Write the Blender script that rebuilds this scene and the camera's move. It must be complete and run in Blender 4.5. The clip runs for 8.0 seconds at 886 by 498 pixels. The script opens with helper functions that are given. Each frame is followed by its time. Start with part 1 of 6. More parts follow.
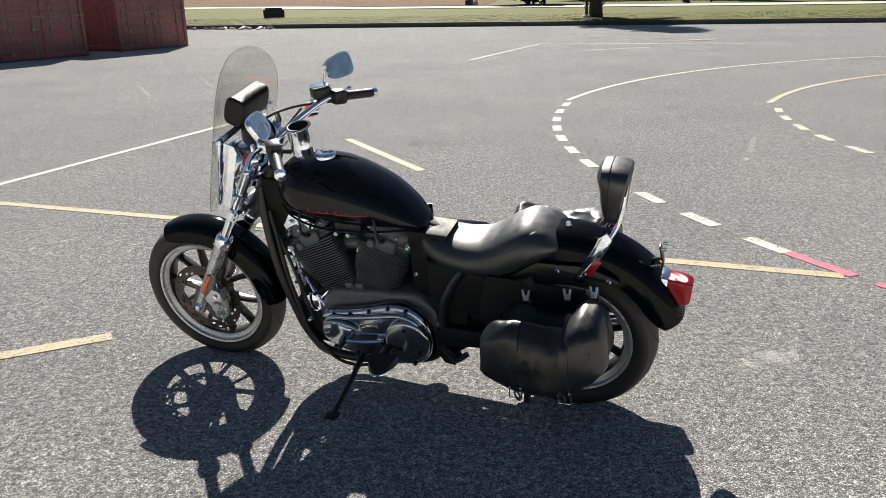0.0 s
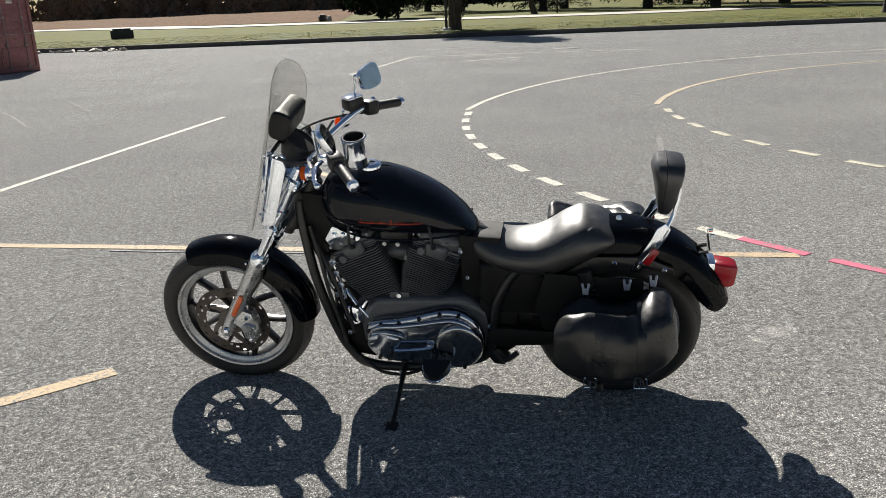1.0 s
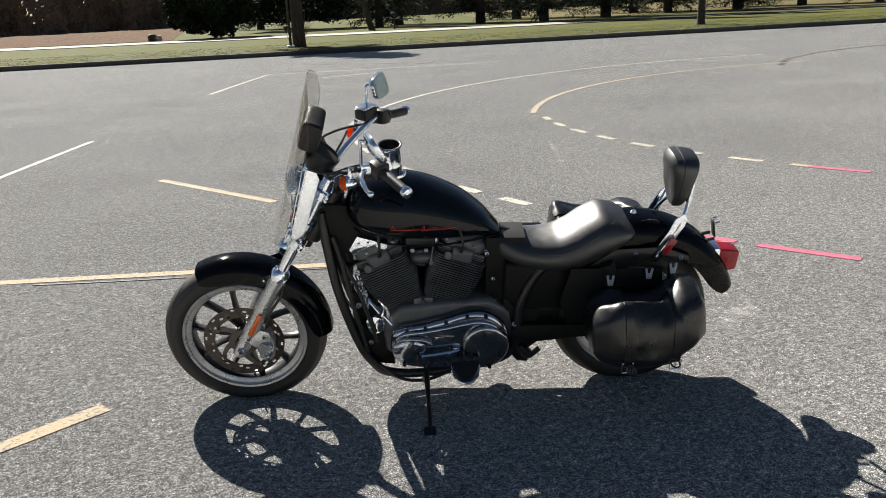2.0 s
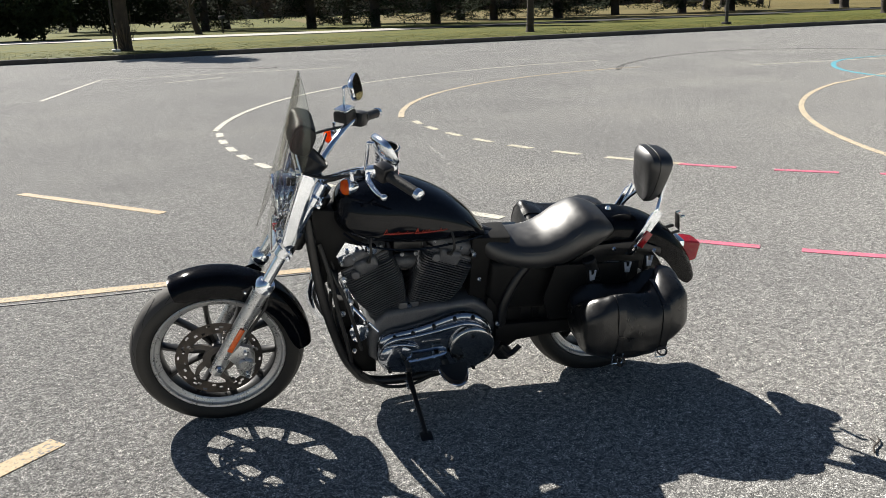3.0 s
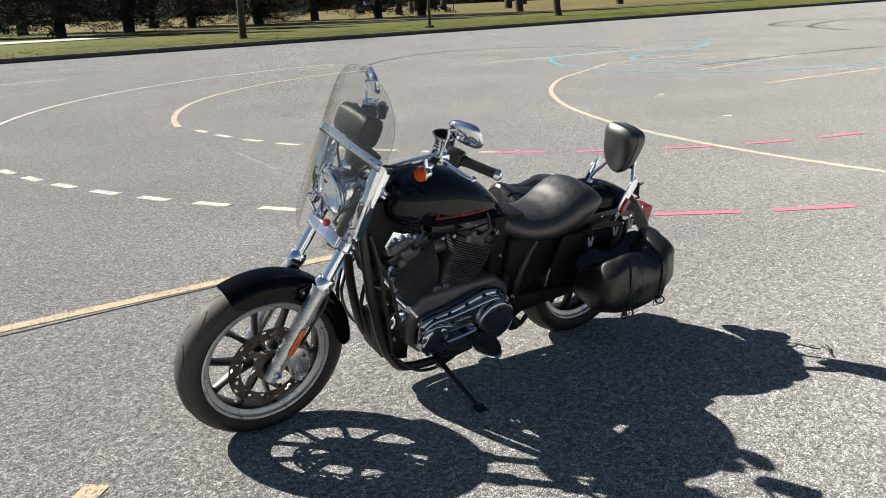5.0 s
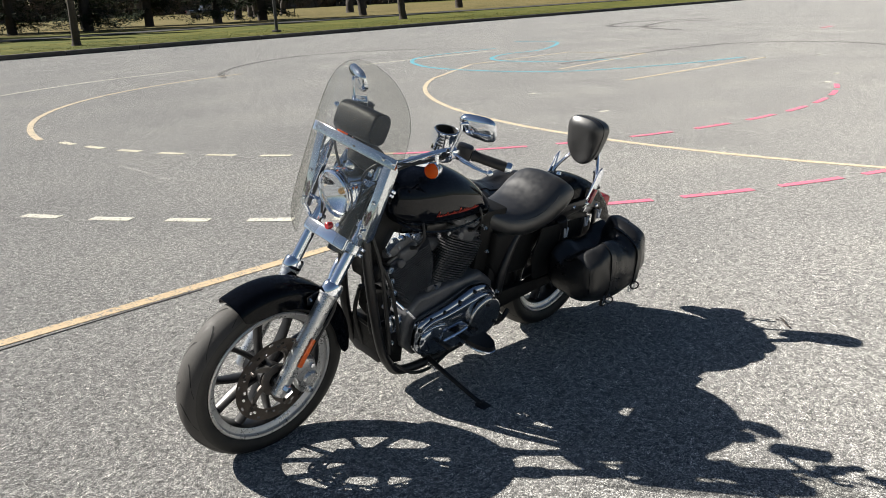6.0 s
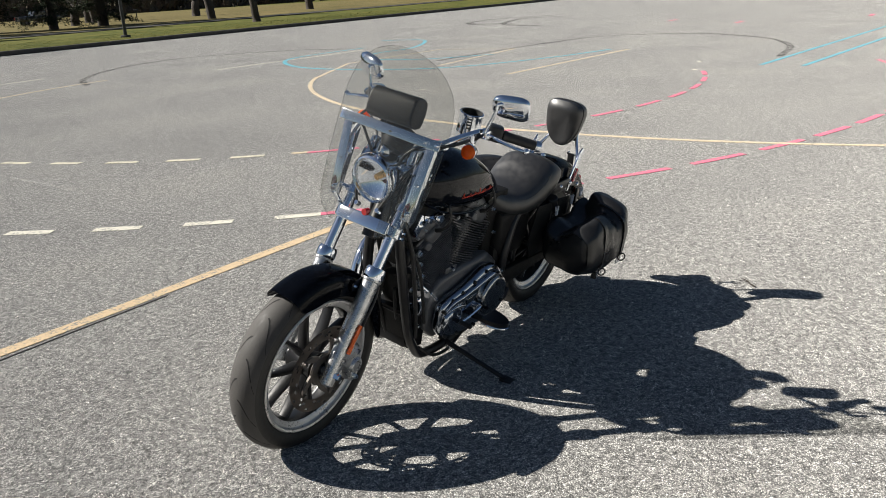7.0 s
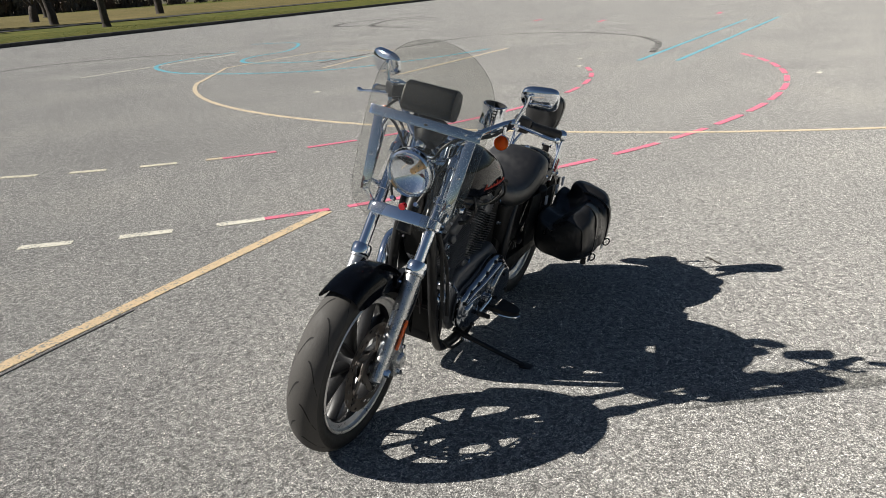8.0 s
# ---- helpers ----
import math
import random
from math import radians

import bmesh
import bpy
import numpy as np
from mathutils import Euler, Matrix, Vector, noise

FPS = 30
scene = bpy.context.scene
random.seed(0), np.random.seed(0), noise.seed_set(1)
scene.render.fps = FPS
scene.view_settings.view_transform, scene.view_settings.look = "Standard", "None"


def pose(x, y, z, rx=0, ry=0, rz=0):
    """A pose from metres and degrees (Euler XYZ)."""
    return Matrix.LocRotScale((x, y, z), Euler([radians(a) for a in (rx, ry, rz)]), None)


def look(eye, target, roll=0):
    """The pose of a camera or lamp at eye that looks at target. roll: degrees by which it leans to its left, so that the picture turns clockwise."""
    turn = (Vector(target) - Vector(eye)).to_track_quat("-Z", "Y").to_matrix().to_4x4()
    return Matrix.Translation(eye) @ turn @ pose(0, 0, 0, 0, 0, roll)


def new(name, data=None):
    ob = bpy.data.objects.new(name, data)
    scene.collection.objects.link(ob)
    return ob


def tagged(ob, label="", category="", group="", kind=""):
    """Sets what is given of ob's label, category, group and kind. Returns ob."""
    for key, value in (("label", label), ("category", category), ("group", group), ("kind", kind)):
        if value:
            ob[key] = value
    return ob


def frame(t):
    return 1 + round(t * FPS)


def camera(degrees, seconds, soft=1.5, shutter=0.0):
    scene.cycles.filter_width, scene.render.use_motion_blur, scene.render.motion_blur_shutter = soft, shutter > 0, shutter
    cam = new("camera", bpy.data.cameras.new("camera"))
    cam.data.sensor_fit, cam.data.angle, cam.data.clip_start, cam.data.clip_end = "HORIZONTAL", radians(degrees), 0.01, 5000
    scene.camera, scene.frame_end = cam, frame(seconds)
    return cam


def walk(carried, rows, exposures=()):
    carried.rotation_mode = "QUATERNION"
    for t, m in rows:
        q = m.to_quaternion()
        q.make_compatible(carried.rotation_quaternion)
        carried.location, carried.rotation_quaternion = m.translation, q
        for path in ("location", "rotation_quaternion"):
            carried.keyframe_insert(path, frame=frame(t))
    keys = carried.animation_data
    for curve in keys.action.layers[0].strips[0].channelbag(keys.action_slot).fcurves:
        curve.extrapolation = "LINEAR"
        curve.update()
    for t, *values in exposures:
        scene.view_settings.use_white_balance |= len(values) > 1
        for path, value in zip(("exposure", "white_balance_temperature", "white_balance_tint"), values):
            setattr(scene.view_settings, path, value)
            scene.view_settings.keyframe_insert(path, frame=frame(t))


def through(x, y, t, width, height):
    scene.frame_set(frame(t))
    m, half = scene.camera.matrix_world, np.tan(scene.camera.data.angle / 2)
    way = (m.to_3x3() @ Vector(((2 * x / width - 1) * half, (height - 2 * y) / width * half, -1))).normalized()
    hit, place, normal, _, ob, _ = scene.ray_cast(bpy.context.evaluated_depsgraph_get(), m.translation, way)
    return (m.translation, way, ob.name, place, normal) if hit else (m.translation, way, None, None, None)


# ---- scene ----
cam = camera(56.3, 8.0, soft=0.65)
PATH = [
    (0, (0.053, 0.111, 1.492), (0.027, 2.019, 0.892), -1.4),
    (0.5, (-0.327, 0.031, 1.518), (-0.167, 1.935, 0.924), -1.6),
    (1, (-0.628, 0.114, 1.492), (-0.322, 2.004, 0.914), -2.5),
    (1.2, (-0.748, 0.147, 1.498), (-0.376, 2.025, 0.921), -2.6),
    (2.3, (-1.451, 0.296, 1.495), (-0.671, 2.052, 0.942), -2.9),
    (2.5, (-1.534, 0.359, 1.504), (-0.685, 2.083, 0.951), -2.6),
    (3, (-1.781, 0.507, 1.502), (-0.753, 2.127, 0.939), -2.1),
    (3.5, (-2.097, 0.616, 1.511), (-0.932, 2.134, 0.929), -2.9),
    (4, (-2.315, 0.797, 1.495), (-1.023, 2.207, 0.908), -2.8),
    (4.5, (-2.523, 0.99, 1.501), (-1.116, 2.286, 0.916), -2.5),
    (4.7, (-2.632, 1.073, 1.505), (-1.172, 2.311, 0.924), -2.4),
    (5.8, (-2.951, 1.574, 1.504), (-1.273, 2.497, 0.926), -2.9),
    (6, (-3.004, 1.683, 1.493), (-1.289, 2.532, 0.911), -2.7),
    (6.5, (-3.193, 1.954, 1.502), (-1.408, 2.634, 0.91), -2.6),
    (7, (-3.293, 2.209, 1.476), (-1.462, 2.748, 0.879), -3.5),
    (7.5, (-3.344, 2.479, 1.485), (-1.476, 2.862, 0.882), -4.2),
    (8, (-3.436, 2.775, 1.485), (-1.545, 2.999, 0.874), -3.8),
]
walk(cam, [(t, look(eye, target, roll)) for t, eye, target, roll in PATH],
     exposures=[(0, 1.22), (1.0, 1.03), (2.5, 1.12), (4.5, 1.19), (6.5, 1.03), (8.0, 0.66)])

# ---- light ----
SUN_EL, SUN_FROM = 40.0, (-0.10, 0.995)
world = bpy.data.worlds.new("sky")
scene.world = world
world.use_nodes = True
wn = world.node_tree
sky = wn.nodes.new("ShaderNodeTexSky")
sky.sky_type = 'NISHITA'
sky.sun_disc = False
sky.sun_elevation = radians(SUN_EL)
sky.sun_rotation = math.atan2(SUN_FROM[0], SUN_FROM[1])
sky.air_density, sky.dust_density, sky.ozone_density = 1.0, 0.6, 1.5
wn.links.new(sky.outputs[0], wn.nodes["Background"].inputs[0])
wn.nodes["Background"].inputs[1].default_value = 0.026
sun = new("sun", bpy.data.lights.new("sun", "SUN"))
sun.data.energy, sun.data.angle, sun.data.color = 5.0, radians(0.55), (1.0, 0.952, 0.872)
c_el = math.cos(radians(SUN_EL))
sun.matrix_world = look((SUN_FROM[0] * c_el * 60, SUN_FROM[1] * c_el * 60, math.sin(radians(SUN_EL)) * 60), (0, 0, 0))


# ---- materials ----
def mat(name, color, rough=0.5, metal=0.0, var=0.15, scale=30.0, bump=0.0, bscale=200.0, coat=0.0, spec=0.5, color2=None, wear=0.0):
    """Principled surface with colour variation at two scales, roughness variation and fine relief, in metres."""
    m = bpy.data.materials.new(name)
    m.use_nodes = True
    t = m.node_tree
    b = t.nodes["Principled BSDF"]
    co = t.nodes.new("ShaderNodeTexCoord")
    n1, n2 = t.nodes.new("ShaderNodeTexNoise"), t.nodes.new("ShaderNodeTexNoise")
    n1.inputs["Scale"].default_value, n2.inputs["Scale"].default_value = scale, scale * 9
    n1.inputs["Detail"].default_value, n2.inputs["Detail"].default_value = 4, 3
    add = t.nodes.new("ShaderNodeMath")
    add.operation = 'ADD'
    ramp = t.nodes.new("ShaderNodeMapRange")
    ramp.inputs[1].default_value, ramp.inputs[2].default_value = 0.7, 1.3
    mix = t.nodes.new("ShaderNodeMix")
    mix.data_type = 'RGBA'
    dark = [c * (1 - var) for c in color[:3]]
    light = color2 or [min(1, c * (1 + var)) for c in color[:3]]
    mix.inputs[6].default_value, mix.inputs[7].default_value = (*dark, 1), (*light, 1)
    for n in (n1, n2):
        t.links.new(co.outputs["Object"], n.inputs["Vector"])
    t.links.new(n1.outputs[0], add.inputs[0])
    t.links.new(n2.outputs[0], add.inputs[1])
    t.links.new(add.outputs[0], ramp.inputs[0])
    t.links.new(ramp.outputs[0], mix.inputs[0])
    t.links.new(mix.outputs[2], b.inputs["Base Color"])
    rr = t.nodes.new("ShaderNodeMapRange")
    rr.inputs[3].default_value, rr.inputs[4].default_value = max(0.02, rough * (0.8 - wear)), min(1, rough * (1.2 + wear))
    t.links.new(ramp.outputs[0], rr.inputs[0])
    t.links.new(rr.outputs[0], b.inputs["Roughness"])
    b.inputs["Metallic"].default_value = metal
    b.inputs["Coat Weight"].default_value = coat
    b.inputs["Coat Roughness"].default_value = 0.03
    b.inputs["Specular IOR Level"].default_value = spec
    if bump:
        n3, bp = t.nodes.new("ShaderNodeTexNoise"), t.nodes.new("ShaderNodeBump")
        n3.inputs["Scale"].default_value, n3.inputs["Detail"].default_value = bscale, 5
        t.links.new(co.outputs["Object"], n3.inputs["Vector"])
        t.links.new(n3.outputs[0], bp.inputs["Height"])
        bp.inputs["Strength"].default_value, bp.inputs["Distance"].default_value = bump, 1.0 / bscale
        t.links.new(bp.outputs[0], b.inputs["Normal"])
    return m


def clear(name, color, rough=0.02, alpha=0.15):
    """Thin clear plastic: a mix of straight-through tint and gloss."""
    m = bpy.data.materials.new(name)
    m.use_nodes = True
    t = m.node_tree
    out = t.nodes["Material Output"]
    t.nodes.remove(t.nodes["Principled BSDF"])
    tr, gl, mx, fr = (t.nodes.new("ShaderNode" + k) for k in ("BsdfTransparent", "BsdfGlossy", "MixShader", "LayerWeight"))
    tr.inputs[0].default_value = (*color, 1)
    gl.inputs["Roughness"].default_value = rough
    pw = t.nodes.new("ShaderNodeMath")
    pw.operation = 'POWER'
    pw.inputs[1].default_value = 4.0
    t.links.new(fr.outputs["Facing"], pw.inputs[0])
    mr = t.nodes.new("ShaderNodeMapRange")
    mr.inputs[3].default_value, mr.inputs[4].default_value = 0.03, 0.55
    t.links.new(pw.outputs[0], mr.inputs[0])
    df, mx2 = t.nodes.new("ShaderNodeBsdfDiffuse"), t.nodes.new("ShaderNodeMixShader")
    df.inputs[0].default_value = (0.62, 0.62, 0.58, 1)
    t.links.new(mr.outputs[0], mx.inputs[0])
    t.links.new(tr.outputs[0], mx.inputs[1])
    t.links.new(gl.outputs[0], mx.inputs[2])
    mx2.inputs[0].default_value = alpha
    t.links.new(mx.outputs[0], mx2.inputs[1])
    t.links.new(df.outputs[0], mx2.inputs[2])
    t.links.new(mx2.outputs[0], out.inputs[0])
    return m


def lens_plastic(name, color, rough=0.12, through=0.38, glow=0.55):
    """Coloured lamp plastic: lets light through, with a glossy skin."""
    m = bpy.data.materials.new(name)
    m.use_nodes = True
    t = m.node_tree
    b = t.nodes["Principled BSDF"]
    b.inputs["Base Color"].default_value = (*color, 1)
    b.inputs["Roughness"].default_value = rough
    b.inputs["Coat Weight"].default_value = 0.6
    co, w, bp = t.nodes.new("ShaderNodeTexCoord"), t.nodes.new("ShaderNodeTexWave"), t.nodes.new("ShaderNodeBump")
    w.inputs["Scale"].default_value, w.inputs["Distortion"].default_value = 90.0, 0.3
    t.links.new(co.outputs["Object"], w.inputs["Vector"])
    t.links.new(w.outputs[0], bp.inputs["Height"])
    bp.inputs["Strength"].default_value, bp.inputs["Distance"].default_value = 0.5, 0.002
    t.links.new(bp.outputs[0], b.inputs["Normal"])
    tl, tp, m1, m2 = (t.nodes.new("ShaderNode" + k) for k in ("BsdfTranslucent", "BsdfTransparent", "MixShader", "MixShader"))
    tl.inputs[0].default_value = tp.inputs[0].default_value = (*color, 1)
    m1.inputs[0].default_value, m2.inputs[0].default_value = glow, through
    t.links.new(b.outputs[0], m1.inputs[1])
    t.links.new(tl.outputs[0], m1.inputs[2])
    t.links.new(m1.outputs[0], m2.inputs[1])
    t.links.new(tp.outputs[0], m2.inputs[2])
    t.links.new(m2.outputs[0], t.nodes["Material Output"].inputs[0])
    return m


def asphalt_material(name="asphalt"):
    """Coarse worn asphalt: pale and dark chippings in grey binder, patches and stains metres wide."""
    m = bpy.data.materials.new(name)
    m.use_nodes = True
    t = m.node_tree
    b = t.nodes["Principled BSDF"]
    N, L = t.nodes.new, t.links.new
    geo = N("ShaderNodeNewGeometry")

    def tex(kind, scale, detail=2.0):
        n = N("ShaderNodeTex" + kind)
        n.inputs["Scale"].default_value = scale
        if kind == "Noise":
            n.inputs["Detail"].default_value = detail
        L(geo.outputs["Position"], n.inputs["Vector"])
        return n

    def ramp(src, *stops):
        r = N("ShaderNodeValToRGB")
        L(src, r.inputs[0])
        while len(r.color_ramp.elements) < len(stops):
            r.color_ramp.elements.new(0.5)
        for e, (p, c) in zip(r.color_ramp.elements, stops):
            e.position, e.color = p, (*c, 1)
        return r

    def blend(kind, fac, a, c):
        x = N("ShaderNodeMix")
        x.data_type, x.blend_type = 'RGBA', kind
        if isinstance(fac, float):
            x.inputs[0].default_value = fac
        else:
            L(fac, x.inputs[0])
        L(a, x.inputs[6])
        L(c, x.inputs[7])
        return x.outputs[2]

    chips = tex("Voronoi", 255.0)
    sep = N("ShaderNodeSeparateColor")
    L(chips.outputs["Color"], sep.inputs[0])
    stone = ramp(sep.outputs[0], (0.0, (0.15, 0.148, 0.144)), (0.30, (0.34, 0.335, 0.32)), (0.58, (0.54, 0.53, 0.505)), (0.84, (0.86, 0.845, 0.81)))
    stone.color_ramp.interpolation = 'CONSTANT'
    gap = ramp(chips.outputs["Distance"], (0.0, (1, 1, 1)), (0.45, (0.8, 0.8, 0.8)), (0.75, (0.36, 0.36, 0.36)))
    col = blend('MULTIPLY', 1.0, stone.outputs[0], gap.outputs[0])
    fine = ramp(tex("Noise", 420.0, 3).outputs[0], (0.3, (0.62, 0.62, 0.62)), (0.7, (1.38, 1.38, 1.38)))
    col = blend('MULTIPLY', 1.0, col, fine.outputs[0])
    mid = ramp(tex("Noise", 38.0, 3).outputs[0], (0.34, (0.60, 0.60, 0.60)), (0.66, (1.42, 1.41, 1.40)))
    col = blend('MULTIPLY', 1.0, col, mid.outputs[0])
    grit = ramp(tex("Noise", 92.0, 2).outputs[0], (0.34, (0.68, 0.68, 0.68)), (0.66, (1.34, 1.34, 1.33)))
    col = blend('MULTIPLY', 1.0, col, grit.outputs[0])
    wide = ramp(tex("Noise", 13.0, 3).outputs[0], (0.32, (0.86, 0.86, 0.86)), (0.68, (1.14, 1.14, 1.13)))
    col = blend('MULTIPLY', 1.0, col, wide.outputs[0])
    patch = ramp(tex("Noise", 0.5, 6).outputs[0], (0.3, (0.84, 0.84, 0.85)), (0.55, (1.0, 1.0, 1.0)), (0.75, (1.14, 1.13, 1.1)))
    col = blend('MULTIPLY', 1.0, col, patch.outputs[0])
    stain = ramp(tex("Noise", 2.3, 7).outputs[0], (0.24, (0.7, 0.7, 0.7)), (0.36, (1, 1, 1)), (0.7, (1, 1, 1)), (0.84, (1.2, 1.19, 1.17)))
    col = blend('MULTIPLY', 1.0, col, stain.outputs[0])
    L(col, b.inputs["Base Color"])
    rg = ramp(sep.outputs[1], (0.0, (0.7, 0.7, 0.7)), (1.0, (0.95, 0.95, 0.95)))
    L(rg.outputs[0], b.inputs["Roughness"])
    b.inputs["Specular IOR Level"].default_value = 0.08
    b.inputs["Diffuse Roughness"].default_value = 0.75
    b.inputs["Sheen Weight"].default_value = 0.15
    b.inputs["Sheen Roughness"].default_value = 0.6
    bp = N("ShaderNodeBump")
    bp.inputs["Strength"].default_value, bp.inputs["Distance"].default_value = 0.8, 0.004
    bp.invert = True
    L(chips.outputs["Distance"], bp.inputs["Height"])
    L(bp.outputs[0], b.inputs["Normal"])
    return m


def paint_material(name, color):
    """Old road paint, worn through to the asphalt in specks and patches."""
    m = bpy.data.materials.new(name)
    m.use_nodes = True
    t = m.node_tree
    b = t.nodes["Principled BSDF"]
    N, L = t.nodes.new, t.links.new
    geo = N("ShaderNodeNewGeometry")
    v, n = N("ShaderNodeTexVoronoi"), N("ShaderNodeTexNoise")
    v.inputs["Scale"].default_value, n.inputs["Scale"].default_value, n.inputs["Detail"].default_value = 105.0, 6.0, 8
    for k in (v, n):
        L(geo.outputs["Position"], k.inputs["Vector"])
    sep = N("ShaderNodeSeparateColor")
    L(v.outputs["Color"], sep.inputs[0])
    a = N("ShaderNodeMath")
    a.operation = 'ADD'
    L(sep.outputs[0], a.inputs[0])
    L(n.outputs[0], a.inputs[1])
    r = N("ShaderNodeValToRGB")
    L(a.outputs[0], r.inputs[0])
    e = r.color_ramp.elements
    e[0].position, e[0].color = 0.54, (0.27, 0.265, 0.25, 1)
    e[1].position, e[1].color = 0.68, (*[c * 0.82 for c in color], 1)
    k = e.new(1.0)
    k.color = (*color, 1)
    L(r.outputs[0], b.inputs["Base Color"])
    b.inputs["Roughness"].default_value = 0.7
    b.inputs["Specular IOR Level"].default_value = 0.15
    b.inputs["Diffuse Roughness"].default_value = 0.5
    bp = N("ShaderNodeBump")
    bp.invert = True
    bp.inputs["Strength"].default_value, bp.inputs["Distance"].default_value = 0.6, 0.003
    L(v.outputs["Distance"], bp.inputs["Height"])
    L(bp.outputs[0], b.inputs["Normal"])
    return m


def dust_material(name, color, strength=0.22):
    """Pale dust and scuffing: specks of dust with the asphalt clear between them."""
    m = bpy.data.materials.new(name)
    m.use_nodes = True
    t = m.node_tree
    b = t.nodes["Principled BSDF"]
    b.inputs["Base Color"].default_value = (*color, 1)
    b.inputs["Roughness"].default_value = 0.95
    geo, n1, n2, ml, mr = (t.nodes.new("ShaderNode" + k) for k in ("NewGeometry", "TexNoise", "TexNoise", "Math", "MapRange"))
    n1.inputs["Scale"].default_value, n2.inputs["Scale"].default_value, n2.inputs["Detail"].default_value = 9.0, 150.0, 3
    for k in (n1, n2):
        t.links.new(geo.outputs["Position"], k.inputs["Vector"])
    ml.operation = 'MULTIPLY'
    t.links.new(n1.outputs[0], ml.inputs[0])
    t.links.new(n2.outputs[0], ml.inputs[1])
    mr.inputs[1].default_value, mr.inputs[2].default_value, mr.inputs[4].default_value = 0.20, 0.42, strength
    t.links.new(ml.outputs[0], mr.inputs[0])
    t.links.new(mr.outputs[0], b.inputs["Alpha"])
    return m


FAINT_RUBBER = dust_material("faint_rubber", (0.10, 0.098, 0.095), 0.75)
DUST = dust_material("pale_dust", (0.62, 0.61, 0.57))
ASPHALT = asphalt_material()
PAINT_WHITE = paint_material("white_road_paint", (0.74, 0.71, 0.61))
PAINT_YELLOW = paint_material("yellow_road_paint", (0.66, 0.51, 0.33))
PAINT_CREAM = paint_material("cream_road_paint", (0.67, 0.56, 0.40))
PAINT_PALE = paint_material("pale_road_paint", (0.72, 0.67, 0.53))
PAINT_PINK = paint_material("pink_road_paint", (0.76, 0.20, 0.29))
PAINT_BLUE = paint_material("blue_road_paint", (0.14, 0.46, 0.57))
RUBBER_MARK = mat("rubber_mark", (0.085, 0.083, 0.08), 0.7, var=0.5, scale=6)
CONCRETE = mat("concrete", (0.33, 0.31, 0.28), 0.85, var=0.2, scale=1.5, bump=0.4, bscale=60)
DRY_LAWN = mat("dry_lawn", (0.110, 0.100, 0.034), 0.95, var=0.3, scale=0.15, color2=(0.18, 0.145, 0.066), bump=0.6, bscale=18, spec=0.1)
# Dark grey path with the pines' shade put into its colour.
SHADED_PATH = mat("shaded_path", (0.055, 0.054, 0.052), 0.9, var=0.3, scale=1.0, spec=0.1)
FLAT_BLACK = mat("flat_black_plastic", (0.006, 0.006, 0.006), 0.6, var=0.3, scale=20, bump=0.05, bscale=300, spec=0.25)
# Pale blue stands in for the sky mirrored in the metal clips.
SKY_TINT_METAL = mat("sky_tinted_metal", (0.50, 0.54, 0.62), 0.4, 0.25, var=0.1, scale=40)
# Weathered concrete, darkened: the shade on the kerb's face is in this colour.
KERB = mat("shaded_kerb_concrete", (0.055, 0.053, 0.05), 0.9, var=0.35, scale=2.0, bump=0.5, bscale=40)
GRASS = mat("grass_blades", (0.105, 0.145, 0.030), 0.9, var=0.4, scale=0.6, color2=(0.21, 0.19, 0.065), spec=0.1)
LAWN = mat("lawn", (0.055, 0.085, 0.014), 0.95, var=0.35, scale=0.45, color2=(0.135, 0.125, 0.034), bump=0.6, bscale=18, spec=0.1)
DRY_FIELD = mat("dry_field", (0.115, 0.066, 0.040), 0.95, var=0.35, scale=0.12, color2=(0.17, 0.105, 0.062), spec=0.05, bump=1.0, bscale=9)
BARK = mat("bark", (0.05, 0.040, 0.033), 0.95, var=0.4, scale=6, bump=1.0, bscale=25)
NEEDLES = mat("pine_needles", (0.026, 0.036, 0.019), 0.95, var=0.5, scale=1.0, spec=0.08)
LEAVES = mat("shrub_leaves", (0.024, 0.034, 0.016), 0.9, var=0.5, scale=1.3, spec=0.1)
TWIGS = mat("bare_twigs", (0.11, 0.085, 0.065), 0.9, var=0.3, scale=3)
CONTAINER = mat("container_paint", (0.21, 0.082, 0.082), 0.55, var=0.35, scale=1.1, bump=0.15, bscale=8, wear=0.2)
CONTAINER_METAL = mat("galvanised_steel", (0.20, 0.17, 0.17), 0.6, 0.2, var=0.25, scale=5)
DULL_WHITE = mat("dull_white", (0.6, 0.6, 0.58), 0.7, var=0.2, scale=4)
DARK_METAL = mat("dark_metal", (0.03, 0.03, 0.03), 0.6, var=0.3, scale=4)
IRON = mat("cast_iron", (0.035, 0.033, 0.032), 0.6, 0.3, var=0.4, scale=8)
CARBODY = mat("dark_car_paint", (0.02, 0.022, 0.028), 0.25, coat=0.8, var=0.1)
CARGLASS = mat("car_glass", (0.02, 0.025, 0.03), 0.05, spec=0.8, var=0.1)

BLACK_PAINT = mat("gloss_black_paint", (0.004, 0.005, 0.008), 0.07, coat=0.0, var=0.1, scale=8, spec=0.28)
BLACK_SATIN = mat("satin_black_enamel", (0.010, 0.010, 0.011), 0.38, var=0.25, scale=14, bump=0.05, bscale=300)
CRINKLE = mat("wrinkle_grey_engine", (0.098, 0.101, 0.108), 0.40, 0.2, var=0.25, scale=20, bump=0.12, bscale=500, wear=0.1)
FIN_EDGE = mat("cylinder_alloy", (0.095, 0.098, 0.108), 0.34, 0.4, var=0.3, scale=20)
PRIMARY = mat("polished_dusty_alloy", (0.40, 0.43, 0.48), 0.13, 1.0, var=0.04, scale=6)
